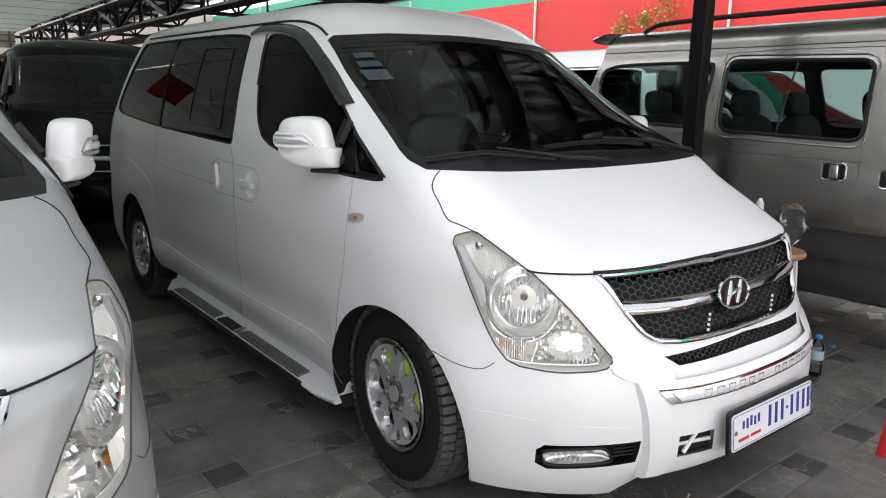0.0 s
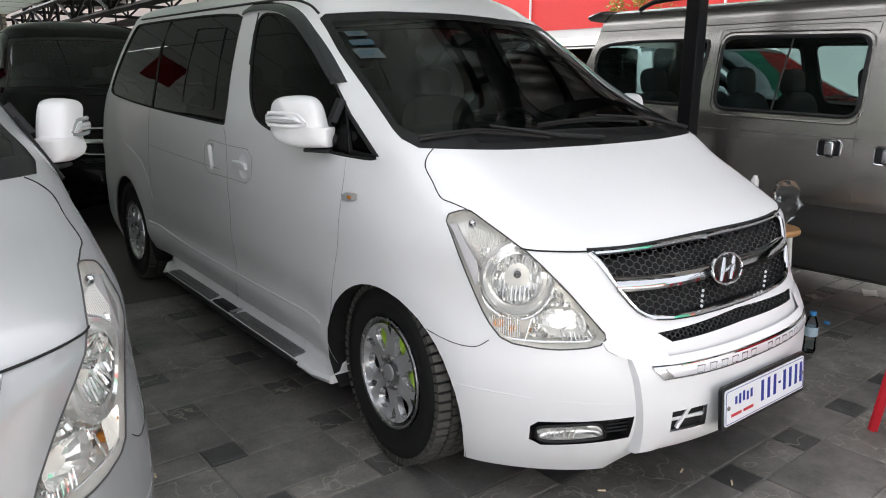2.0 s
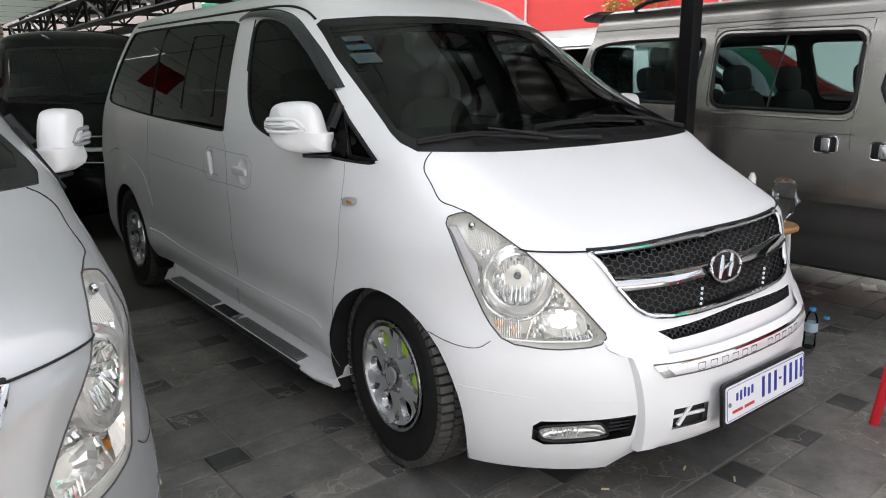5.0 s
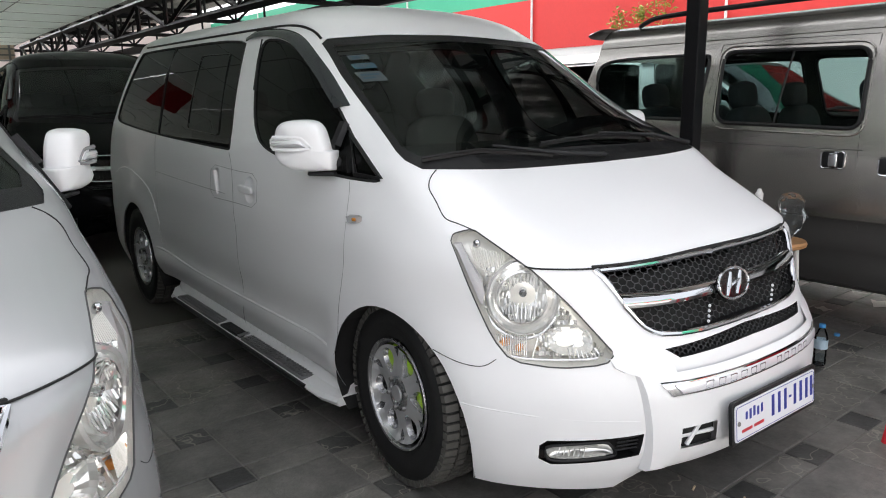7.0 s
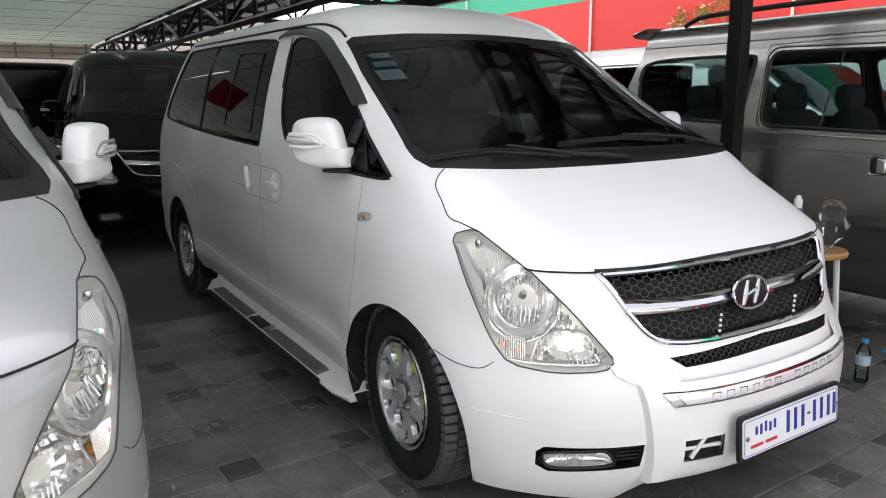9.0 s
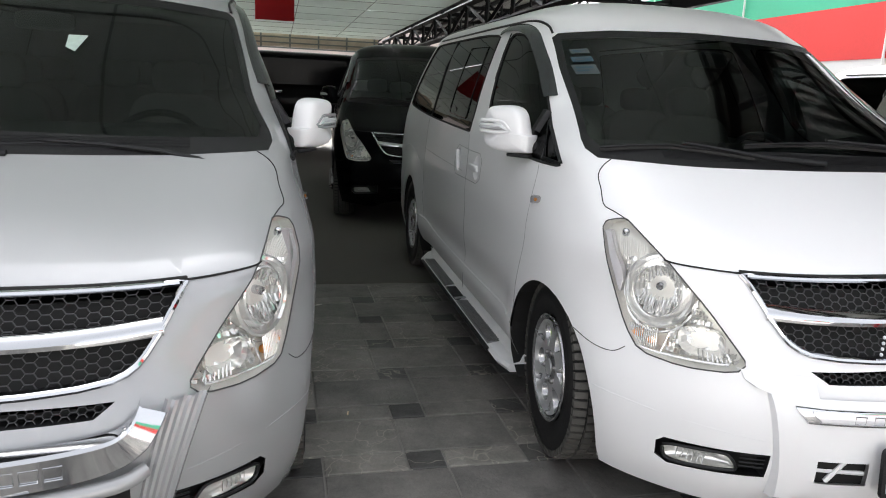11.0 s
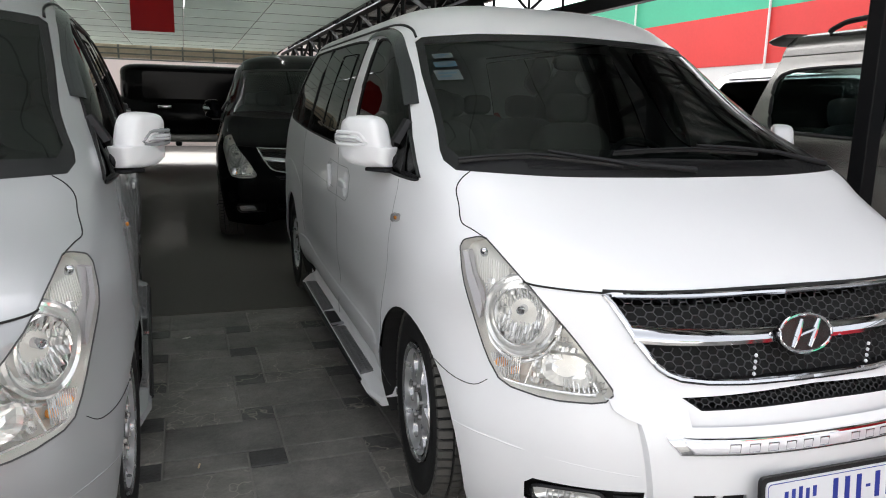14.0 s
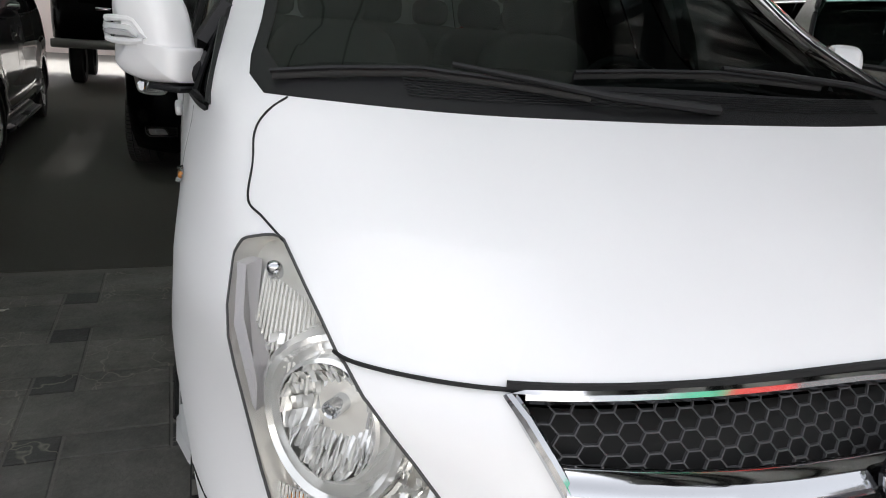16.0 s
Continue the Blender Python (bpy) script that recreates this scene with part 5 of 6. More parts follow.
# ---- vehicles ----
white_van = build_minibus(PAINT_WHITE, PAINT_WHITE)
tagged(white_van, "white minibus with chrome grille, running boards and tinted glass", "minibus", "parked minibuses")


def repaint(van, paint, mirror=None):
    for o in van.children_recursive:
        slot = o.material_slots[0] if o.material_slots else None
        if slot and slot.material == PAINT_WHITE:
            slot.link = "OBJECT"
            slot.material = mirror if mirror and o.name.startswith("door_mirror") else paint
    return van


def another(m, paint, label, mirror=None):
    v = repaint(copy_thing(white_van, m), paint, mirror)
    v["label"] = label
    return v


SILVER = pose(-2.768, .070, -.052, 1.4, 0, 2.6)
silver_van = another(SILVER, PAINT_SILVER, "silver minibus with white door mirrors and chrome bumper trim", PAINT_WHITE)
for o in silver_van.children:
    if o.name.startswith("wheel"):
        o.location.z += .052 - .0245 * (o.children[0].data.vertices[0].co.y)
    if o.name.startswith("wiper"):
        o.location = (-.05, -.03, -.024) if o.data.vertices[0].co.x < -.5 else (-.05, -.082, -.070)
another(pose(-.297, 5.68, 0, 0, 0, -4) @ Matrix.Scale(1.04, 4), PAINT_BLACK, "black minibus parked behind the white one")
another(pose(-3.25, 5.5, 0, 0, 0, 2), PAINT_DARK, "dark grey minibus parked behind the silver one")
another(pose(-6.35, .8, 0, 0, 0, 3), PAINT_DARK, "dark minibus with white mirrors beside the silver one", PAINT_WHITE)
another(pose(-5.9, 6.2, 0, 0, 0, 2), PAINT_BLACK, "black minibus in the second row of the shelter")
another(pose(4.75, 1.0, 0, 0, 0, -3), PAINT_WHITE, "white minibus standing in the open beside the grey van")
another(pose(5.9, 7.0, 0, 0, 0, -3), PAINT_WHITE, "white minibus standing before the boundary wall")
another(pose(-10.6, 14.0, 0, 0, 0, -90) @ Matrix.Scale(1.06, 4), PAINT_DARK, "dark grey minibus parked crosswise at the back")


# the white minibus stands a little askew and low on its springs
WHITE = pose(.056, .014, -.042, .9, 0, -.75)
white_van.matrix_basis = WHITE
for o in white_van.children:
    if o.name.startswith("wheel"):
        o.location.z += .045 - .0157 * o.children[0].data.vertices[0].co.y


# ---- fittings of the white minibus ----
def xb(z):
    """Outer edge of the bumper apron."""
    return .508 + (.085 if z > .62 else .05) * max(0, (z - .29) / .38) ** 1.2 + (.02 if z > .64 else 0)


def apron_y(x, z):
    k = [(.285, .004), (.30, .018), (.36, .030), (.44, .026), (.50, .022), (.56, .024), (.60, .026), (.618, .012), (.645, .004), (.672, .002)]
    for (z0, p0), (z1, p1) in zip(k, k[1:]):
        if z <= z1:
            t = max(0, (z - z0) / (z1 - z0))
            p = p0 + (p1 - p0) * t
            break
    else:
        p = .002
    leg = min(1, max(0, (abs(x) - .42) / .05))
    p = p * (1 - leg) + .024 * leg * min(1, (z - .275) / .02) * min(1, max(.1, (.676 - z) / .09))
    return front(x, z) - p


bm = bmesh.new()
zs = [.285, .295, .31, .335, .365, .378, .392, .405, .42, .437, .46, .485, .51, .54, .57, .60, .61, .618, .63, .645, .66, .672]
us = [0, .06, .12, .18, .235, .28, .34, .39, .425, .44, .455, .47] + [.47 + (1 - .47) * k / 4 for k in range(1, 5)]
grid = []
for z in zs:
    row = []
    for k, u in enumerate(us):
        x = u if u <= .4701 else .47 + (u - .47) / .53 * (xb(z) - .47)
        row.append(bm.verts.new((-x, apron_y(x, z), z)))
    x = xb(z)
    row.append(bm.verts.new((-x - .004, front(x + .004, z) + .012, z)))
    grid.append(row)
for i, (a, b) in enumerate(zip(grid, grid[1:])):
    for k in range(len(a) - 1):
        if .365 <= zs[i] < .43 and .28 <= (us + [9])[k] < .42:
            continue
        if zs[i] >= .618 and (us + [9])[k] < .42 :
            continue
        bm.faces.new((a[k], b[k], b[k + 1], a[k + 1]))
lowest, back = grid[0], [bm.verts.new((v.co.x * .98, v.co.y + .06, v.co.z + .004)) for v in grid[0]]
for k in range(len(lowest) - 1):
    bm.faces.new((lowest[k], lowest[k + 1], back[k + 1], back[k]))
both(bm)
bmesh.ops.recalc_face_normals(bm, faces=bm.faces[:])
apron = part("bumper_apron", bm, PAINT_WHITE, white_van, "white moulded bumper apron", angle=30)
for s in (-1, 1):
    bm = bmesh.new()
    tube(bm, [(s * .385, front(.385, .37) - .012, .366), (s * .335, front(.335, .44) - .008, .437)], .008, 6)
    tube(bm, [(s * .425, front(.425, .4) - .004, .399), (s * .28, front(.28, .4) - .012, .399)], .007, 6)
    part("apron_strut", bm, PAINT_WHITE, apron)
    # dark sheet that stands for the shade inside the open slots
    bm = bmesh.new()
    grid_ = [[bm.verts.new((s * x, front(x, z) - .007, z)) for x in (.272, .33, .38, .432)] for z in (.358, .40, .440)]
    for a_, b_ in zip(grid_, grid_[1:]):
        for k in range(3):
            bm.faces.new((a_[k], a_[k + 1], b_[k + 1], b_[k]))
    part("slot_backing", bm, GAP, apron, smooth=False)


def band(bm, x0, x1, zlo, zhi, off, n=24, thick=.006, slant=.0):
    rows = []
    for k in range(n + 1):
        x = x0 + (x1 - x0) * k / n
        t = 2 * k / n - 1
        a, b = zlo(x), zhi(x)
        xa = x - slant * t
        rows.append([bm.verts.new(p) for p in ((xa, off(xa, a) + thick, a), (xa, off(xa, a), a + .002), (xa, off(xa, a) - .002, a + .007), (x, off(x, b) - .002, b - .007), (x, off(x, b), b - .002), (x, off(x, b) + thick, b))])
    for p, q in zip(rows, rows[1:]):
        for i in range(5):
            bm.faces.new((p[i], q[i], q[i + 1], p[i + 1]))
    bm.faces.new(rows[0]), bm.faces.new(rows[-1][::-1])


bm = bmesh.new()
band(bm, -.495, .495, lambda x: .549, lambda x: .596, lambda x, z: apron_y(x, z) - .006, slant=.03)
strip = part("chrome_strip", bm, CHROME, apron, "chrome strip with raised lettering")
bm = bmesh.new()
band(bm, -.455, .455, lambda x: .556, lambda x: .589, lambda x, z: apron_y(x, z) - .0095, thick=.002, slant=.02)
part("strip_inlay", bm, material("strip_inlay", (.82, .82, .86), .2, .35, var=.05, scale=10), strip)
for k in range(12):
    if k == 6:
        continue
    x = -.33 + .055 * k
    bm = bmesh.new()
    tube(bm, [(x + dx, apron_y(x + dx, z) - .0115, z) for dx, z in ((-.015, .562), (.015, .562), (.018, .583), (-.012, .583))], .0018, 5, closed=True)
    part("raised_bar", bm, CHROME, strip)

plate = thing("number_plate", "white number plate in a black frame with blue markings", "number plate")
plate.matrix_basis = WHITE @ Matrix.Translation((0, -.932, .43)) @ pose(0, 0, 0, 84)
bm = bmesh.new()
prism(bm, rrect(.280, .075, .016), .012, Matrix.Identity(4))
part("plate_frame", bm, BLACK_PLASTIC, plate)
bm = bmesh.new()
prism(bm, rrect(.266, .062, .012), .004, Matrix.Translation((0, 0, .012)))
part("plate_face", bm, PLATE_WHITE, plate)
for k, x in enumerate((-.03, .012, .054, .088, .122, .164, .206, .242)):
    bm = bmesh.new()
    h, w = (.004, .008) if k == 3 else (.037, .0085)
    box(bm, x - w, -h + .006, .0158, x + w, h + .006, .0172)
    part("blue_bar", bm, PLATE_BLUE, plate)
for k in range(5):
    bm = bmesh.new()
    box(bm, -.205 + .024 * k, .004 - .004 * (k % 2), .0158, -.193 + .024 * k, .030 + .004 * (k % 3), .0172)
    part("dark_bar", bm, PLATE_BLUE, plate)
for x0, x1 in ((-.228, -.165), (-.152, -.090)):
    bm = bmesh.new()
    box(bm, x0, -.036, .0158, x1, -.026, .0172)
    part("red_bar", bm, PLATE_RED, plate)
bm = bmesh.new()
tube(bm, [(x, y, .0165) for x, y in rrect(.260, .056, .010)], .0012, 4, closed=True)
part("blue_line", bm, PLATE_BLUE, plate)
for x in (-.246, .252):
    bm = bmesh.new()
    lathe(bm, [(.008, .016), (.007, .020), (0, .021)], 12, Matrix.Translation((x, .0, 0)))
    part("plate_bolt", bm, STEEL, plate)

# registration stickers, laid just outside the screen in colours dimmed for the tinted glass
for x0, x1, z0, z1, mat, lab in ((-.680, -.610, 1.620, 1.640, STICKER, "pale paper tax sticker on the windscreen"), (-.690, -.612, 1.582, 1.604, STICKER_BLUE, "blue printed tax sticker on the windscreen"), (-.703, -.615, 1.528, 1.568, STICKER, "white printed permit sticker on the windscreen")):
    st = thing("windscreen_sticker", lab, "sticker", "windscreen stickers", WHITE)
    bm = bmesh.new()
    vs = [bm.verts.new(on_front(x, z, .002)) for x, z in ((x0, z0), (x1, z0 + .006), (x1, z1 + .006), (x0, z1))]
    bm.faces.new(vs)
    part("sticker_face", bm, mat, st, smooth=False)
    for k in range(2):
        bm = bmesh.new()
        za, zb = z0 + (z1 - z0) * (.25 + .35 * k), z0 + (z1 - z0) * (.42 + .35 * k)
        xa, xz = x0 + (x1 - x0) * .12, x0 + (x1 - x0) * (.85 if k else .6)
        vs = [bm.verts.new(on_front(x, z, .0035)) for x, z in ((xa, za), (xz, za + .005), (xz, zb + .005), (xa, zb))]
        bm.faces.new(vs)
        part("print_bar", bm, STICKER_BLUE if mat is STICKER else STICKER, st, smooth=False)

for x in (-.205, .205):
    for k in range(4):
        bm = bmesh.new()
        superform(bm, .0038, .005, .0055, .8, .8, 8, 6, Matrix.Translation((x, front(x, .74) + .002, .733 + .018 * k)))
        part("daytime_lamp", bm, PLATE_WHITE, white_van, "small white daytime lamp in the grille")


# ---- fittings of the silver minibus ----
bm = bmesh.new()
rows = []
path = [(-.520, .672), (-.505, .640), (-.475, .606), (-.42, .586), (-.28, .578), (0, .575), (.28, .578), (.42, .586), (.475, .606), (.505, .640), (.520, .672)]
run = spline([(x, 0, z) for x, z in path], 5)
for k, p in enumerate(run):
    a, b = run[max(k - 1, 0)], run[min(k + 1, len(run) - 1)]
    d = (b - a).normalized()
    nrm = Vector((-d.z, 0, d.x))
    half = .050 - .014 * min(1, abs(p.x) / .5) ** 6
    row = []
    for t, o in ((-1, .0), (-.96, .036), (-.84, .044), (0, .048), (.72, .053), (.90, .046), (1, .006)):
        q = p + nrm * (t * half)
        row.append(bm.verts.new((q.x, front(p.x, p.z) - o - .012, q.z)))
    rows.append(row)
for p, q in zip(rows, rows[1:]):
    for i in range(6):
        bm.faces.new((p[i], q[i], q[i + 1], p[i + 1]))
guard = part("chrome_guard", bm, CHROME, silver_van, "polished chrome bumper guard with embossed lettering")
for x0, x1 in ((-.30, -.13), (.05, .34)):
    n = 4 if x1 < 0 else 6
    for k in range(n):
        xa = x0 + (x1 - x0) * (k + .12) / n
        xz = x0 + (x1 - x0) * (k + .88) / n
        bm = bmesh.new()
        pts = [((xa + xz) / 2 + (xz - xa) / 2 * cx, .577 + .016 * cz) for cx, cz in ((-1, -1), (1, -1), (1, 1), (-1, 1))]
        tube(bm, [(x, front(x, .577) - .0615, z) for x, z in pts], .0022, 5, closed=True)
        part("embossed_bar", bm, CHROME, guard)
for s in (-1, 1):
    bm = bmesh.new()
    rows = []
    for k in range(13):
        z = .27 + .40 * k / 12
        xi = .455 + .085 * ((z - .27) / .40) ** 1.5
        xo = xi + .075 + .035 * (z - .27) / .4
        row = []
        for j in range(13):
            x = xi + (xo - xi) * j / 12
            o = .020 + (.012 if j in (3, 4, 7, 8, 11, 12) else 0) if 0 < j < 12 else -.004
            row.append(bm.verts.new((s * x, front(x, z) - o, z)))
        rows.append(row)
    for p, q in zip(rows, rows[1:]):
        for i in range(12):
            bm.faces.new((p[i], q[i], q[i + 1], p[i + 1]) if s > 0 else (p[i + 1], q[i + 1], q[i], p[i]))
    part("guard_leg", bm, PAINT_SILVER, silver_van, "ribbed silver guard leg", angle=25)
bm = bmesh.new()
tube(bm, spline([(-.50, front(.5, .52) - .03, .525), (-.40, front(.4, .5) - .045, .508), (0, front(0, .5) - .045, .498), (.40, front(.4, .5) - .045, .508), (.50, front(.5, .52) - .03, .525)], 6), .020, 10)
part("guard_rail", bm, PAINT_SILVER, silver_van, "silver lower guard rail")
bm = bmesh.new()
yb = front(0, .45) - .055
box(bm, -.268, yb - .012, .408, .268, yb + .012, .518, .008)
bracket = part("plate_bracket", bm, PAINT_SILVER, silver_van, "empty silver number plate bracket")
bm = bmesh.new()
tube(bm, [(x, yb - .014, z) for x, z in ((-.20, .435), (.20, .435), (.185, .488), (-.185, .488))], .008, 6, closed=True)
part("bracket_rib", bm, PAINT_SILVER, bracket)
for x in (-.12, .12, -.245, .245):
    bm = bmesh.new()
    z = .498 if abs(x) < .2 else .462
    lathe(bm, [(.005, 0), (.005, .003), (0, .004)], 8, Matrix.Translation((x, yb - .012, z)) @ pose(0, 0, 0, 90))
    part("bracket_screw", bm, STEEL, bracket)
bm = bmesh.new()
g = [[bm.verts.new((x, front(x, z) - .003, z)) for x in [-.46 + .92 * k / 16 for k in range(17)]] for z in (.255, .33, .40, .478)]
for a_, b_ in zip(g, g[1:]):
    for k in range(16):
        bm.faces.new((a_[k], a_[k + 1], b_[k + 1], b_[k]))
lower = part("lower_intake", bm, GAP, silver_van, "black lower intake behind the guard")
for k in range(5):
    bm = bmesh.new()
    z = .285 + .040 * k
    tube(bm, [(x, front(x, z) - .012, z) for x in [-.45 + .9 * i / 12 for i in range(13)]], .0085, 6, flat=.6)
    part("intake_slat", bm, BLACK_PLASTIC, lower)
bm = bmesh.new()
rows = []
for k in range(21):
    x = -.44 + .88 * k / 20
    y = front(x, .25)
    rows.append([bm.verts.new(q) for q in ((x, y - .004, .275), (x, y - .030, .268), (x, y - .038, .235), (x, y - .030, .205), (x, y + .02, .198))])
for a_, b_ in zip(rows, rows[1:]):
    for k in range(4):
        bm.faces.new((a_[k], b_[k], b_[k + 1], a_[k + 1]))
step = part("step_plate", bm, SEAL, silver_van, "dark grey step plate under the intake")
for x in (-.36, -.18, 0, .18, .36):
    bm = bmesh.new()
    lathe(bm, [(.014, 0), (.014, .006), (.008, .010), (0, .010)], 14, Matrix.Translation((x, front(x, .25) - .034, .240)) @ pose(0, 0, 0, 90))
    part("plate_bolt", bm, CHROME, step)


# pale flat patch that stands for a bright opening seen through the glass
patch_ = thing("windscreen_sticker", "pale green patch painted for light seen through the silver minibus windscreen", "sticker", "windscreen stickers")
patch_.matrix_basis = SILVER
bm = bmesh.new()
bm.faces.new([bm.verts.new(on_front(x, z, .003)) for x, z in ((.125, 1.575), (.125, 1.530), (.160, 1.515), (.192, 1.575))])
part("sticker_face", bm, material("sticker_green", (.42, .52, .46), .5, var=.4, scale=40), patch_, smooth=False)


# ---- pink basket on the silver minibus ----
PINK = material("pink_plastic", (.85, .18, .55), .35, var=.06, scale=20)
PINK_PALE = material("pale_pink_plastic", (.85, .55, .68), .35, var=.05, scale=20)
basket = thing("basket", "pink perforated plastic basket standing on the bonnet", "basket")
basket.matrix_basis = pose(-3.150, -.066, 1.191, 28.2, -4.2, -12)
W0, L0, W1, L1, HB = .073, .080, .089, .099, .097


def basket_wall(a0, b0, a1, b1, n, m):
    """A tapering wall with round holes: corners low a0 b0, high a1 b1."""
    bm = bmesh.new()
    for i in range(n):
        for j in range(m):
            u0, u1, v0, v1 = i / n, (i + 1) / n, j / m, (j + 1) / m
            def at(u, v):
                lo, hi = a0.lerp(b0, u), a1.lerp(b1, u)
                return lo.lerp(hi, v)
            um, vm = (u0 + u1) / 2, (v0 + v1) / 2
            outer = [at(u0, v0), at(um, v0), at(u1, v0), at(u1, vm), at(u1, v1), at(um, v1), at(u0, v1), at(u0, vm)]
            inner = []
            for k in range(8):
                t = math.pi / 4 * k - 3 * math.pi / 4
                inner.append(at(um + .36 * (u1 - u0) * math.cos(t), vm + .36 * (v1 - v0) * math.sin(t)))
            vo, vi = [bm.verts.new(p) for p in outer], [bm.verts.new(p) for p in inner]
            for k in range(8):
                bm.faces.new((vo[k], vo[(k + 1) % 8], vi[(k + 1) % 8], vi[k]))
    bmesh.ops.remove_doubles(bm, verts=bm.verts[:], dist=1e-5)
    bm.normal_update()
    r = bmesh.ops.solidify(bm, geom=bm.faces[:], thickness=.003)
    return bm


lo = [Vector(p) for p in ((-L0, -W0, 0), (L0, -W0, 0), (L0, W0, 0), (-L0, W0, 0))]
hi = [Vector(p) for p in ((-L1, -W1, HB), (L1, -W1, HB), (L1, W1, HB), (-L1, W1, HB))]
for k in range(4):
    part("basket_side", basket_wall(lo[k], lo[(k + 1) % 4], hi[k], hi[(k + 1) % 4], 11 if k % 2 == 0 else 8, 5), PINK, basket, smooth=False)
part("basket_base", basket_wall(lo[0], lo[1], lo[3], lo[2], 8, 6), PINK, basket, smooth=False)
bm = bmesh.new()
rim = []
for k in range(4):
    c, d, e = hi[k - 1], hi[k], hi[(k + 1) % 4]
    rim += [d.lerp(c, .09), d.lerp(c, .03).lerp(d.lerp(e, .03), .5), d.lerp(e, .09)]
tube(bm, rim, .0065, 8, closed=True)
part("basket_rim", bm, PINK_PALE, basket, "pale pink rolled rim")


# ---- grey van alongside ----
def soft(poly, r, n=6):
    """An outline whose corners are turned into bows that begin r before each corner."""
    out = []
    for k in range(len(poly)):
        a, c, b = (Vector(poly[k - 1]), Vector(poly[k]), Vector(poly[(k + 1) % len(poly)]))
        p, q = c + (a - c).normalized() * r, c + (b - c).normalized() * r
        for i in range(n + 1):
            t = i / n
            v = p * (1 - t) ** 2 + c * 2 * t * (1 - t) + q * t ** 2
            out.append((v.x, v.y))
    return out


def build_grey_van():
    van = thing("van", "grey metallic van with dark lower cladding and roof rails", "van")
    XS = 2.15
    prof = [(.40, .10), (.43, .05), (.50, .03), (.62, .025), (.66, .012), (.80, .012), (.83, .0), (1.0, -.006), (1.2, 0), (1.30, .012), (1.36, .022), (1.5, .062), (1.65, .112), (1.80, .170), (1.88, .205), (1.935, .225), (1.94, .218), (2.02, .245), (2.07, .30), (2.10, .42), (2.115, .60), (2.12, .72), (2.125, .85)]
    ys = [2.02, 2.0, 1.97, 1.92] + [1.85 - .1 * k for k in range(46)]

    def pt(y, z, ins):
        rear = 2.02 - .17 * max(0, (z - 1.15) / .75) ** 1.3
        t = max(0.0, (y - 1.72) / .30)
        yy = y - (2.02 - rear) * t
        rnd = .0 if y < 1.92 else (.16 * ((y - 1.92) / .10) ** 2)
        return Vector((XS + ins + rnd, yy, z))

    bm = bmesh.new()
    fine = []
    for (z0, i0), (z1, i1) in zip(prof, prof[1:]):
        n = 3 if z1 - z0 > .09 else 2
        fine += [(z0 + (z1 - z0) * k / n, i0 + (i1 - i0) * k / n) for k in range(n)]
    fine.append(prof[-1])
    grid = [[bm.verts.new(pt(y, z, i)) for y in ys] for z, i in fine]
    for a, b in zip(grid, grid[1:]):
        for k in range(len(a) - 1):
            bm.faces.new((a[k], a[k + 1], b[k + 1], b[k]))
    back = [r[0] for r in grid]
    ends = [bm.verts.new((3.0, v.co.y + .01, v.co.z)) for v in back]
    for k in range(len(back) - 1):
        bm.faces.new((back[k], back[k + 1], ends[k + 1], ends[k]))
    bm.normal_update()
    if sum(f.normal.x for f in bm.faces) > 0:
        bmesh.ops.reverse_faces(bm, faces=bm.faces[:])
    bm.normal_update()
    wins = []
    for nm, poly in (("sliding_window", soft([(.704, 1.853), (-.228, 1.830), (-.266, 1.360), (.648, 1.387)], .085)),
                     ("rear_window", [(1.78, 1.79), (1.62, 1.845), (.83, 1.845), (.80, 1.80), (.80, 1.42), (.86, 1.398), (1.62, 1.43), (1.68, 1.47)]),
                     ("door_window", [(-.42, 1.81), (-1.0, 1.79), (-1.5, 1.45), (-1.52, 1.36), (-.38, 1.36)])):
        fs = cut(bm, [f for f in bm.faces if f.calc_center_median().x < 2.55 and 1.25 < f.calc_center_median().z < 1.9], (poly if nm == "sliding_window" else rounded(poly, 2)), (0, 1, 0))
        wins.append((nm, lift(fs, -.006), outline_loop(fs)))
        bmesh.ops.delete(bm, geom=fs, context="FACES")
    fs = cut(bm, [f for f in bm.faces if f.calc_center_median().x > 2.5 and 1.25 < f.calc_center_median().z < 1.95 and abs(f.normal.y) > .5], [(2.50, 1.84), (3.01, 1.85), (3.01, 1.36), (2.44, 1.36)], (1, 0, 0))
    wins.append(("tail_window", lift(fs, -.006), []))
    bmesh.ops.delete(bm, geom=fs, context="FACES")
    # near side stands at x; the far side is its mirror image
    low = [f for f in bm.faces if f.calc_center_median().z < .825]
    clad = lift(low, .004)
    half_w = 3.0
    def other(b):
        r = bmesh.ops.duplicate(b, geom=b.verts[:] + b.edges[:] + b.faces[:])
        for g in r["geom"]:
            if isinstance(g, bmesh.types.BMVert):
                g.co.x = 2 * half_w - g.co.x
        bmesh.ops.reverse_faces(b, faces=[g for g in r["geom"] if isinstance(g, bmesh.types.BMFace)])
        bmesh.ops.remove_doubles(b, verts=[v for v in b.verts if abs(v.co.x - half_w) < .001], dist=.001)
        return b
    part("body", other(bm), PAINT_GREY, van, angle=35)
    part("cladding", other(clad), CLADDING, van, "dark grey lower body cladding", angle=35)
    for nm, g, loop in wins:
        for s in (0, 1):
            b = g.copy()
            if s:
                for v in b.verts:
                    v.co.x = 2 * half_w - v.co.x
                bmesh.ops.reverse_faces(b, faces=b.faces[:])
            w = part(nm, b, GLASS_GREY, van)
            if not loop:
                continue
            b = bmesh.new()
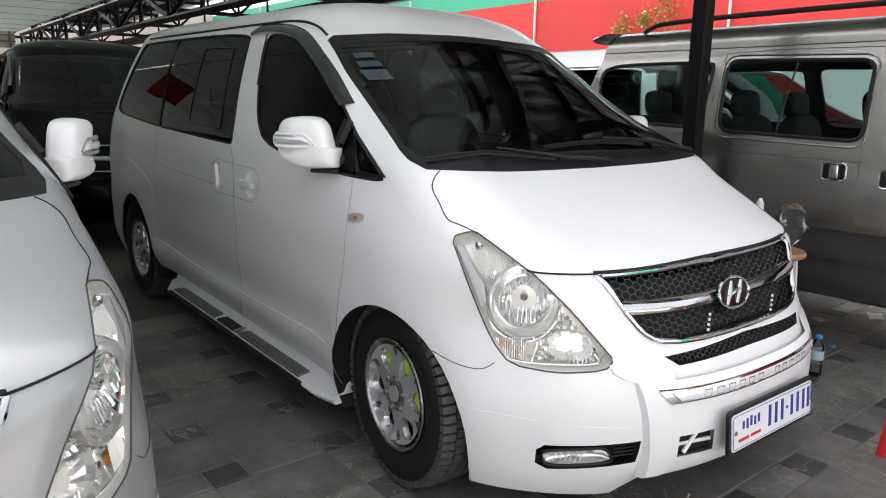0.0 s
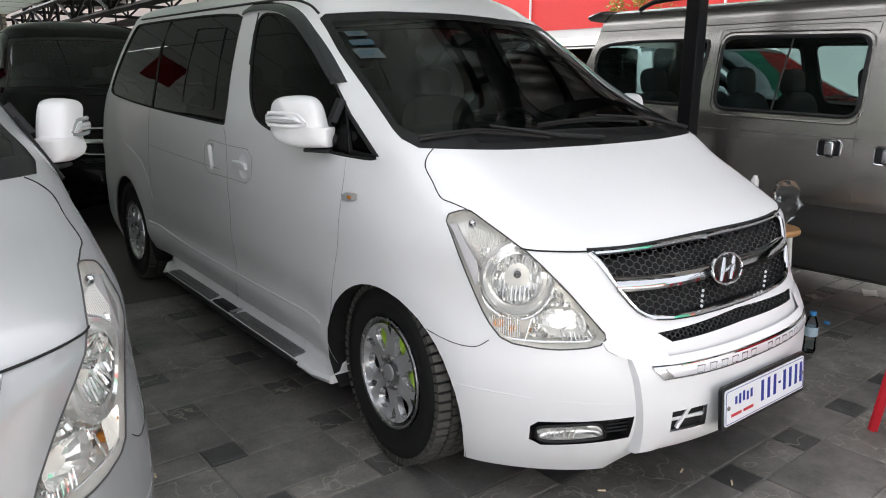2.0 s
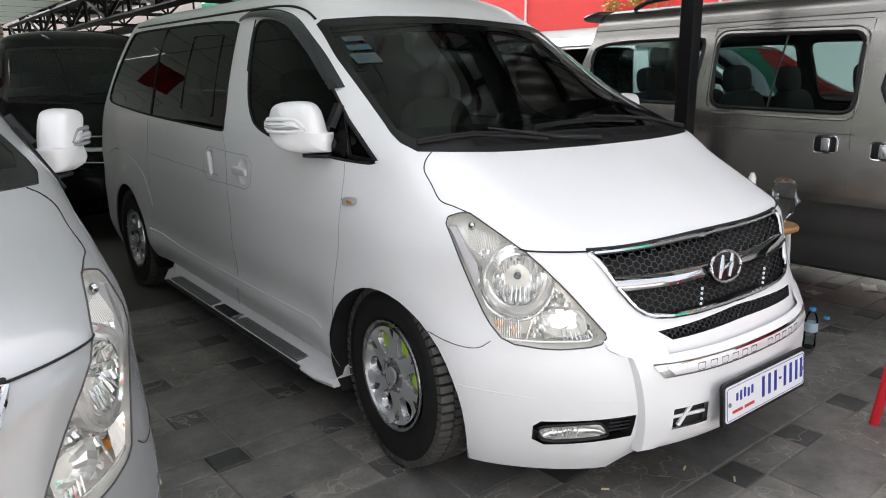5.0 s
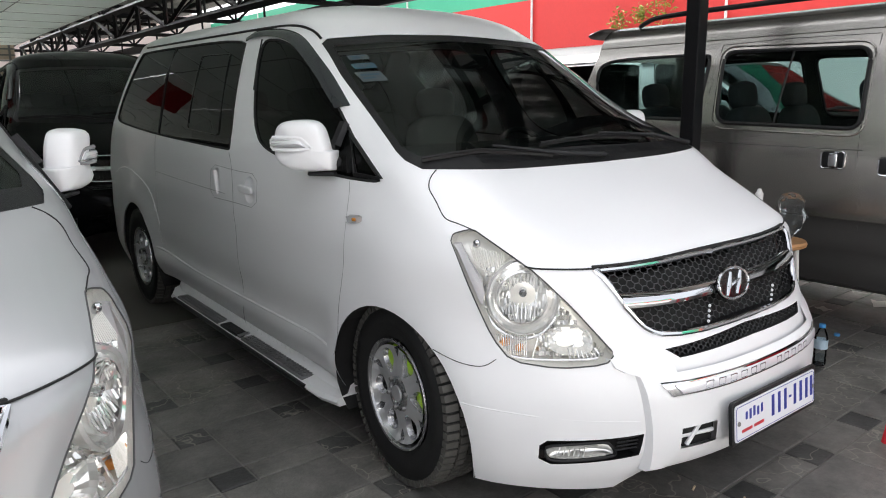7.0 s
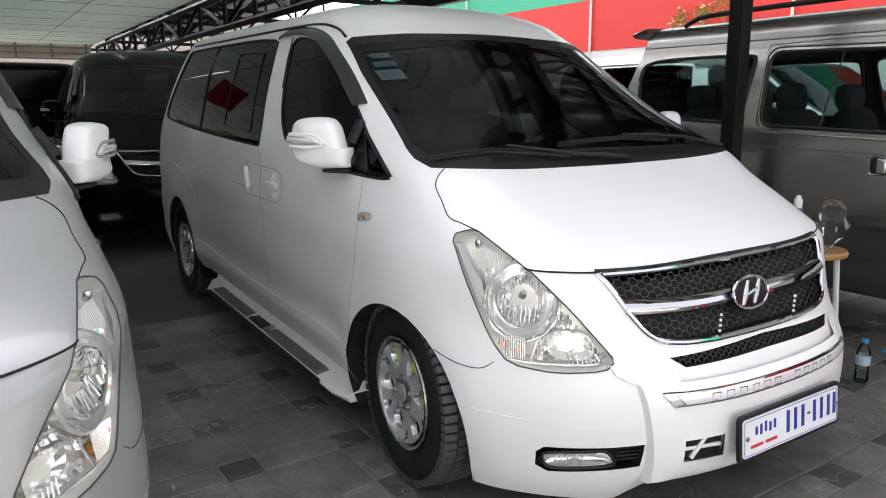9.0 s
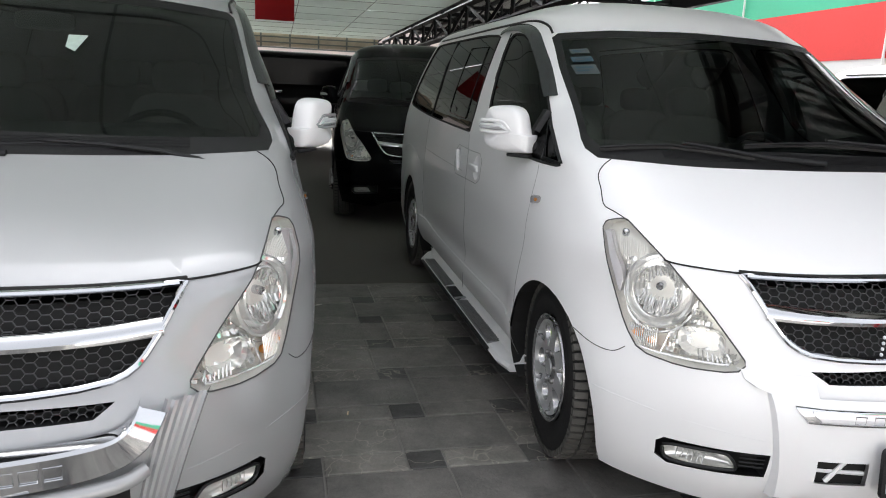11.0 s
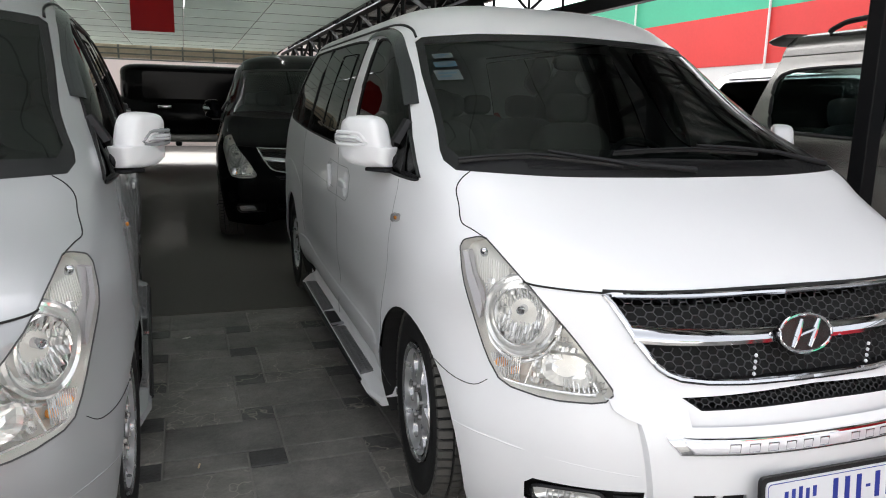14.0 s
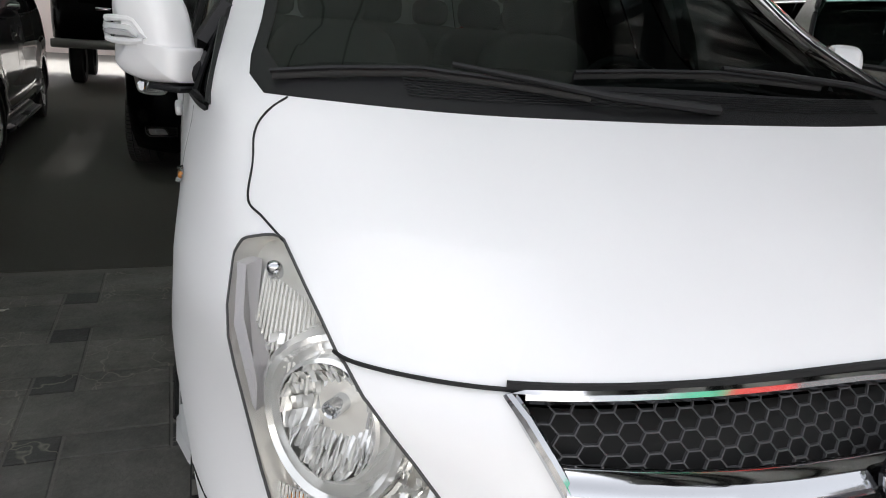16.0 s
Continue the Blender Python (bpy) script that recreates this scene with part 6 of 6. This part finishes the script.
            tube(b, [(2 * half_w - p.x if s else p.x - .002, p.y, p.z) for p in loop], .013, 6, closed=True)
            part("window_rubber", b, BLACK_PLASTIC, w)
        g.free()

    def sx(z):
        for (z0, i0), (z1, i1) in zip(prof, prof[1:]):
            if z <= z1:
                return XS + i0 + (i1 - i0) * (z - z0) / (z1 - z0)
        return XS

    b = bmesh.new()
    tube(b, [(sx(z) + .004, .255 - .05 * (z - 1.37), z) for z in (1.39, 1.6, 1.83)], .0065, 6)
    part("window_divider", b, BLACK_PLASTIC, van)
    for pts in ([(-.262, 1.90), (-.262, 1.6), (-.268, 1.36), (-.275, 1.2), (-.30, .9), (-.335, .6), (-.35, .42)], [(.735, 1.90), (.745, 1.6), (.75, 1.3), (.75, .9), (.75, .5)],
                [(-.25, 1.905), (.3, 1.912), (.73, 1.90)], [(-2.4, .66), (-1, .66), (.5, .66), (1.9, .66)], [(-.3, 1.24), (.4, 1.25), (1.2, 1.27), (1.9, 1.28)]):
        b = bmesh.new()
        tube(b, [(sx(z) + .0012, y, z) for y, z in pts], .0030, 6)
        part("panel_gap", b, SEAL, van)
    # window surround pressing
    b = bmesh.new()
    tube(b, [(sx(z) - .002, y, z) for y, z in soft([(.735, 1.888), (-.252, 1.865), (-.288, 1.318), (.676, 1.348)], .10)], .007, 6, closed=True)
    part("window_surround", b, PAINT_GREY, van)
    for yc, zc in ((-.143, 1.178), (-.462, 1.155)):
        b = bmesh.new()
        prism(b, rrect(.066, .050, .018), .012, Matrix.Translation((XS + .006, yc, zc)) @ pose(0, 0, 0, 90, 0, -90))
        h = part("door_handle", b, BLACK_GLOSS, van, "chrome door handle in a dark cup")
        b = bmesh.new()
        superform(b, .014, .026, .042, .30, .35, 18, 10, Matrix.Translation((XS - .010, yc - .004, zc)))
        tube(b, [(XS - .006, yc + u, zc + v) for u, v in rrect(.066, .050, .018)], .0055, 6, closed=True)
        part("handle_grip", b, CHROME, h)
    for x in (2.46, 3.54):
        b = bmesh.new()
        tube(b, spline([(x, 1.50, 2.085), (x, 1.44, 2.115), (x, 1.28, 2.145), (x, .6, 2.158), (x, -.4, 2.16), (x, -1.6, 2.15), (x, -1.8, 2.08)], 5), .018, 8)
        part("roof_rail", b, BLACK_PLASTIC, van, "black roof rail")
    b = bmesh.new()
    superform(b, .66, .10, .022, .4, .4, 28, 8, Matrix.Translation((3.0, 1.86, 2.06)) @ pose(0, 0, 0, -14))
    part("spoiler", b, CLADDING, van, "dark rear roof spoiler")
    for s, x in ((0, 2.36), (1, 3.64)):
        for yc in (1.15, -1.75):
            build_wheel(van, (x, yc, .351), s)
    for x in (2.62, 3.38):
        for y in (-.25, .62, 1.35):
            b = bmesh.new()
            superform(b, .24, .09, .33, .5, .5, 18, 12, Matrix.Translation((x, y, 1.16)) @ pose(0, 0, 0, -10))
            superform(b, .14, .06, .10, .6, .6, 16, 10, Matrix.Translation((x, y + .09, 1.56)) @ pose(0, 0, 0, -8))
            part("seat", b, SEAT_DARK, van)
    b = bmesh.new()
    box(b, 2.3, -2.5, .40, 3.7, 1.9, .46)
    part("floor_pan", b, GAP, van, smooth=False)
    return van


SEAT_DARK = material("dark_seat_fabric", (.035, .035, .036), .85, var=.2, scale=12, bump=.3, bscale=300)
grey_van = build_grey_van()
grey_van.matrix_basis = pose(-.172, -.183, 0) @ Matrix.Scale(.91, 4)

# ---- black vehicle whose tail closes the lane ----
suv = thing("van", "large black van standing across the end of the lane", "van")
SX0 = -1.45
bm = bmesh.new()
for a_, b_, c_, yc, zc in ((1.36, 2.2, .46, 14.3, 1.14), (1.28, 1.9, .44, 14.0, 1.68)):
    vs = superform(bm, a_, b_, c_, .28, .22, 40, 16, Matrix.Translation((SX0, yc, zc)))
part("body", bm, PAINT_BLACK, suv)
bm = bmesh.new()
prism(bm, rrect(.86, .24, .06), .01, Matrix.Translation((SX0, 12.10, 1.72)) @ pose(0, 0, 0, 90))
part("rear_window", bm, PAINT_BLACK, suv)
bm = bmesh.new()
box(bm, SX0 - 1.30, 11.92, .70, SX0 + 1.30, 12.25, .84, .03)
part("bumper", bm, STEEL, suv, "dull steel step bumper")
bm = bmesh.new()
superform(bm, .06, .06, .05, .8, .8, 16, 10, Matrix.Translation((SX0 - .28, 11.98, .67)))
part("tow_ball", bm, BLACK_PLASTIC, suv)
bm = bmesh.new()
box(bm, SX0 - .62, 12.04, 1.30, SX0 - .38, 12.12, 1.36, .01)
part("tail_handle", bm, CHROME, suv, "chrome tailgate handle")
for wx in (-1.12, 1.12):
    for wy in (13.9, 15.9):
        bm = bmesh.new()
        lathe(bm, [(.22, -.10), (.36, -.12), (.40, -.09), (.40, .09), (.36, .12), (.22, .10), (0, .06)], 36, Matrix.Translation((SX0 + wx, wy, .40)) @ pose(0, 0, 0, 0, 90 if wx > 0 else -90))
        part("wheel", bm, RUBBER, suv)

# ---- small things ----
WOOD = material("stool_wood", (.42, .22, .09), .45, var=.2, scale=14, rvar=.1)
WHITE_PLASTIC = material("white_plastic", (.75, .75, .73), .4, var=.05, scale=9)
BLUE_PLASTIC = material("blue_cap", (.05, .28, .62), .35, var=.06, scale=30)
RED_PLASTIC = material("red_plastic", (.62, .02, .035), .3, var=.08, scale=6)
PAPER = material("paper", (.62, .60, .55), .85, var=.12, scale=12)
CORK = material("cigarette_paper", (.62, .50, .34), .85, var=.2, scale=90)

stool = thing("stool", "round wooden stool with pale legs beside the minibus", "stool")
stool.matrix_basis = pose(1.27, -.28, 0) @ Matrix.Diagonal((.92, .92, .95, 1))
bm = bmesh.new()
lathe(bm, [(0, .70), (.150, .70), (.165, .708), (.168, .722), (.160, .735), (0, .738)], 36)
part("seat", bm, WOOD, stool, "varnished wooden seat")
for k in range(4):
    t = math.pi / 4 + math.pi / 2 * k
    bm = bmesh.new()
    tube(bm, [(.12 * math.cos(t), .12 * math.sin(t), .70), (.17 * math.cos(t), .17 * math.sin(t), 0)], .016, 8)
    part("leg", bm, WHITE_PLASTIC, stool)
bm = bmesh.new()
tube(bm, [(.148 * math.cos(t), .148 * math.sin(t), .28) for t in (2 * math.pi * k / 24 for k in range(24))], .010, 6, closed=True)
part("foot_ring", bm, WHITE_PLASTIC, stool)

bag = thing("plastic_bag", "crumpled clear plastic bag on the stool", "bag")
bag.matrix_basis = pose(1.285, -.345, .702) @ Matrix.Scale(.93, 4)
bm = bmesh.new()
vs = superform(bm, .068, .068, .13, .75, .9, 26, 20, Matrix.Translation((0, 0, .13)))
for v in vs:
    n = noise.noise(v.co * 22) * .022 + noise.noise(v.co * 55) * .010
    r = Vector((v.co.x, v.co.y, 0))
    if r.length > 1e-5:
        k = 1 + n / max(r.length, .02)
        squeeze = .45 + .55 * min(1, v.co.z / .10)
        v.co.x *= k * squeeze
        v.co.y *= k * squeeze
    v.co.z = max(.002, v.co.z)
bmesh.ops.recalc_face_normals(bm, faces=bm.faces[:])
part("film", bm, PET, bag, angle=25)

spray = thing("spray_can", "small spray can with a white cap on the stool", "can")
spray.matrix_basis = pose(1.25, -.195, .702) @ Matrix.Scale(.93, 4)
bm = bmesh.new()
lathe(bm, [(0, 0), (.026, 0), (.027, .01), (.027, .19), (.020, .205)], 24)
part("can_body", bm, STEEL, spray)
bm = bmesh.new()
lathe(bm, [(.021, .200), (.021, .245), (.014, .252), (.011, .268), (0, .270)], 20)
part("cap", bm, WHITE_PLASTIC, spray, "white plastic cap")

STICKER_PALE = material("pale_label", (.45, .58, .66), .4, var=.2, scale=60)
bottle = thing("water_bottle", "clear plastic water bottle with a blue cap on the paving", "bottle")
bottle.matrix_basis = pose(1.54, -.445, .002)
bm = bmesh.new()
prof = [(0, .004), (.026, .0), (.032, .008), (.033, .03), (.030, .045), (.033, .06), (.030, .075), (.033, .09), (.0335, .15), (.031, .165), (.020, .195), (.0135, .205), (.0135, .214)]
lathe(bm, prof, 28)
bmesh.ops.recalc_face_normals(bm, faces=bm.faces[:])
part("shell", bm, PET, bottle)
bm = bmesh.new()
lathe(bm, [(.0338, .095), (.0342, .097), (.0342, .143), (.0338, .145)], 28)
part("label_band", bm, STICKER_PALE, bottle, "pale blue printed band")
bm = bmesh.new()
lathe(bm, [(.0155, .208), (.0165, .210), (.0165, .224), (.015, .228), (0, .229)], 24)
part("cap", bm, BLUE_PLASTIC, bottle, "blue screw cap")
bm = bmesh.new()
lathe(bm, [(0, .006), (.030, .008), (.0315, .03), (.0285, .045), (.0315, .055), (0, .056)], 20)
part("water", bm, glass_material("water", (.9, .95, .96), 1.33), bottle)

cap = thing("bottle_cap", "blue bottle cap lying on the paving", "cap")
cap.matrix_basis = pose(2.10, -.30, .0)
bm = bmesh.new()
lathe(bm, [(.014, .002), (.017, .003), (.017, .015), (.015, .018), (0, .018)], 18)
part("shell", bm, BLUE_PLASTIC, cap)

for x, y, a in ((-.08, -.72, 20), (-.01, -.88, 35), (-1.62, .45, 80), (-.42, -.62, 140)):
    b = thing("cigarette_butt", "cigarette end lying on the paving", "litter", "cigarette ends")
    b.matrix_basis = pose(x, y, .006, 0, 90, a)
    bm = bmesh.new()
    lathe(bm, [(0, -.014), (.0038, -.014), (.0038, .014), (0, .014)], 10)
    part("filter", bm, CORK, b)

for x, y, w, l, a in ((3.0, -.2, .18, .09, 25), (2.6, .0, .10, .07, 60), (-1.66, 2.1, .05, .012, 30)):
    b = thing("paper_scrap", "flat pale paper scrap on the paving", "litter", "paper scraps")
    b.matrix_basis = pose(x, y, .003, 0, 0, a)
    bm = bmesh.new()
    n = 5
    g = [[bm.verts.new((w * (i / n - .5), l * (j / n - .5), .004 + .004 * math.sin(i * 1.7 + j))) for j in range(n + 1)] for i in range(n + 1)]
    for i in range(n):
        for j in range(n):
            bm.faces.new((g[i][j], g[i + 1][j], g[i + 1][j + 1], g[i][j + 1]))
    part("sheet", bm, PAPER, b)

# red plastic chair at the edge of the walk
chair = thing("plastic_chair", "glossy red moulded plastic chair", "chair")
chair.matrix_basis = pose(.80, -1.33, 0, 0, 0, 215)
bm = bmesh.new()
superform(bm, .21, .21, .016, .35, .35, 28, 8, Matrix.Translation((0, 0, .43)))
part("seat", bm, RED_PLASTIC, chair)
bm = bmesh.new()
rows = []
for k in range(9):
    z = .43 + .40 * k / 8
    row = []
    for j in range(9):
        u = j / 4 - 1
        w = .20 + .01 * math.sin(math.pi * k / 8) - (.05 * max(0, (k - 6) / 2) ** 2)
        row.append(bm.verts.new((u * w, .19 + .10 * (z - .43) - .03 * u * u, z - (.02 * u * u if k == 8 else 0))))
    rows.append(row)
for p, q in zip(rows, rows[1:]):
    for i in range(8):
        bm.faces.new((p[i], p[i + 1], q[i + 1], q[i]))
bmesh.ops.solidify(bm, geom=bm.faces[:], thickness=.012)
part("backrest", bm, RED_PLASTIC, chair)
for sx_, sy_ in ((-1, -1), (1, -1), (1, 1), (-1, 1)):
    bm = bmesh.new()
    tube(bm, [(sx_ * .18, sy_ * .18, .425), (sx_ * .215, sy_ * .22, 0)], .020, 8)
    part("leg", bm, RED_PLASTIC, chair)

# red banners hanging from the ceiling
for x, y, w in ((-1.95, 8.0, .52), (-4.7, 8.0, .52)):
    fl = thing("red_banner", "small plain red cloth banner hanging from the ceiling", "banner", "red banners")
    fl.matrix_basis = pose(x, y, 0)
    bm = bmesh.new()
    g = [[bm.verts.new((w * (i / 10 - .5), .012 * math.sin(i * .9 + j * .3), CEIL - .01 - .53 * j / 8)) for j in range(9)] for i in range(11)]
    for i in range(10):
        for j in range(8):
            bm.faces.new((g[i][j], g[i + 1][j], g[i + 1][j + 1], g[i][j + 1]))
    bmesh.ops.solidify(bm, geom=bm.faces[:], thickness=.003)
    part("cloth", bm, RED_CLOTH, fl)

# yellow-green creeper against the red wall
LEAF = material("creeper_leaf", (.22, .26, .03), .6, var=.45, scale=9)
for y, z, r in ((5.9, 2.64, .22), (5.05, 2.84, .30), (5.45, 2.74, .14)):
    plant = thing("creeper", "yellow-green creeper leaves hanging on the red wall", "plant", "creepers")
    plant.matrix_basis = pose(7.93, y, 0)
    bm = bmesh.new()
    tube(bm, spline([(0, 0, 2.25), (-.02, .05, 2.45), (-.03, -.03, z), (-.03, .04, z + r)], 4), .008, 5)
    part("stem", bm, WOOD, plant)
    rl = random.Random(int(y * 10))
    bm = bmesh.new()
    for k in range(130):
        c = Vector((-.03 - .08 * rl.random(), rl.gauss(0, r * .45), z + rl.gauss(0, r * .5)))
        q = Euler((rl.uniform(-1, 1), rl.uniform(-1, 1), rl.uniform(0, 6))).to_matrix()
        vs = [bm.verts.new(c + q @ Vector(v)) for v in ((0, -.035, 0), (.016, 0, .004), (0, .04, 0), (-.016, 0, .004))]
        bm.faces.new(vs)
    lf = part("leaves", bm, LEAF, plant, smooth=False)
    lf["kind"] = "stuff"


# ---- paving pieces ----
_meshes = {}
for a, b, c, d, dark in near_tiles:
    w, l = round(c - a, 3), round(d - b, 3)
    pick = _rng.randrange(3)
    key = (w, l, dark, pick)
    if key not in _meshes:
        vs, fs = tile_verts(-w / 2, -l / 2, w / 2, l / 2, _rng)
        me = bpy.data.meshes.new("paving_slab")
        me.from_pydata(vs, [], fs)
        me.materials.append(SLATE_DARK if dark else SLATE)
        _meshes[key] = me
    t = new("paving_slab", _meshes[key])
    t.parent = floor
    t.location = ((a + c) / 2, (b + d) / 2, 0)
    t.rotation_euler = (_rng.uniform(-.002, .002), _rng.uniform(-.002, .002), 0)
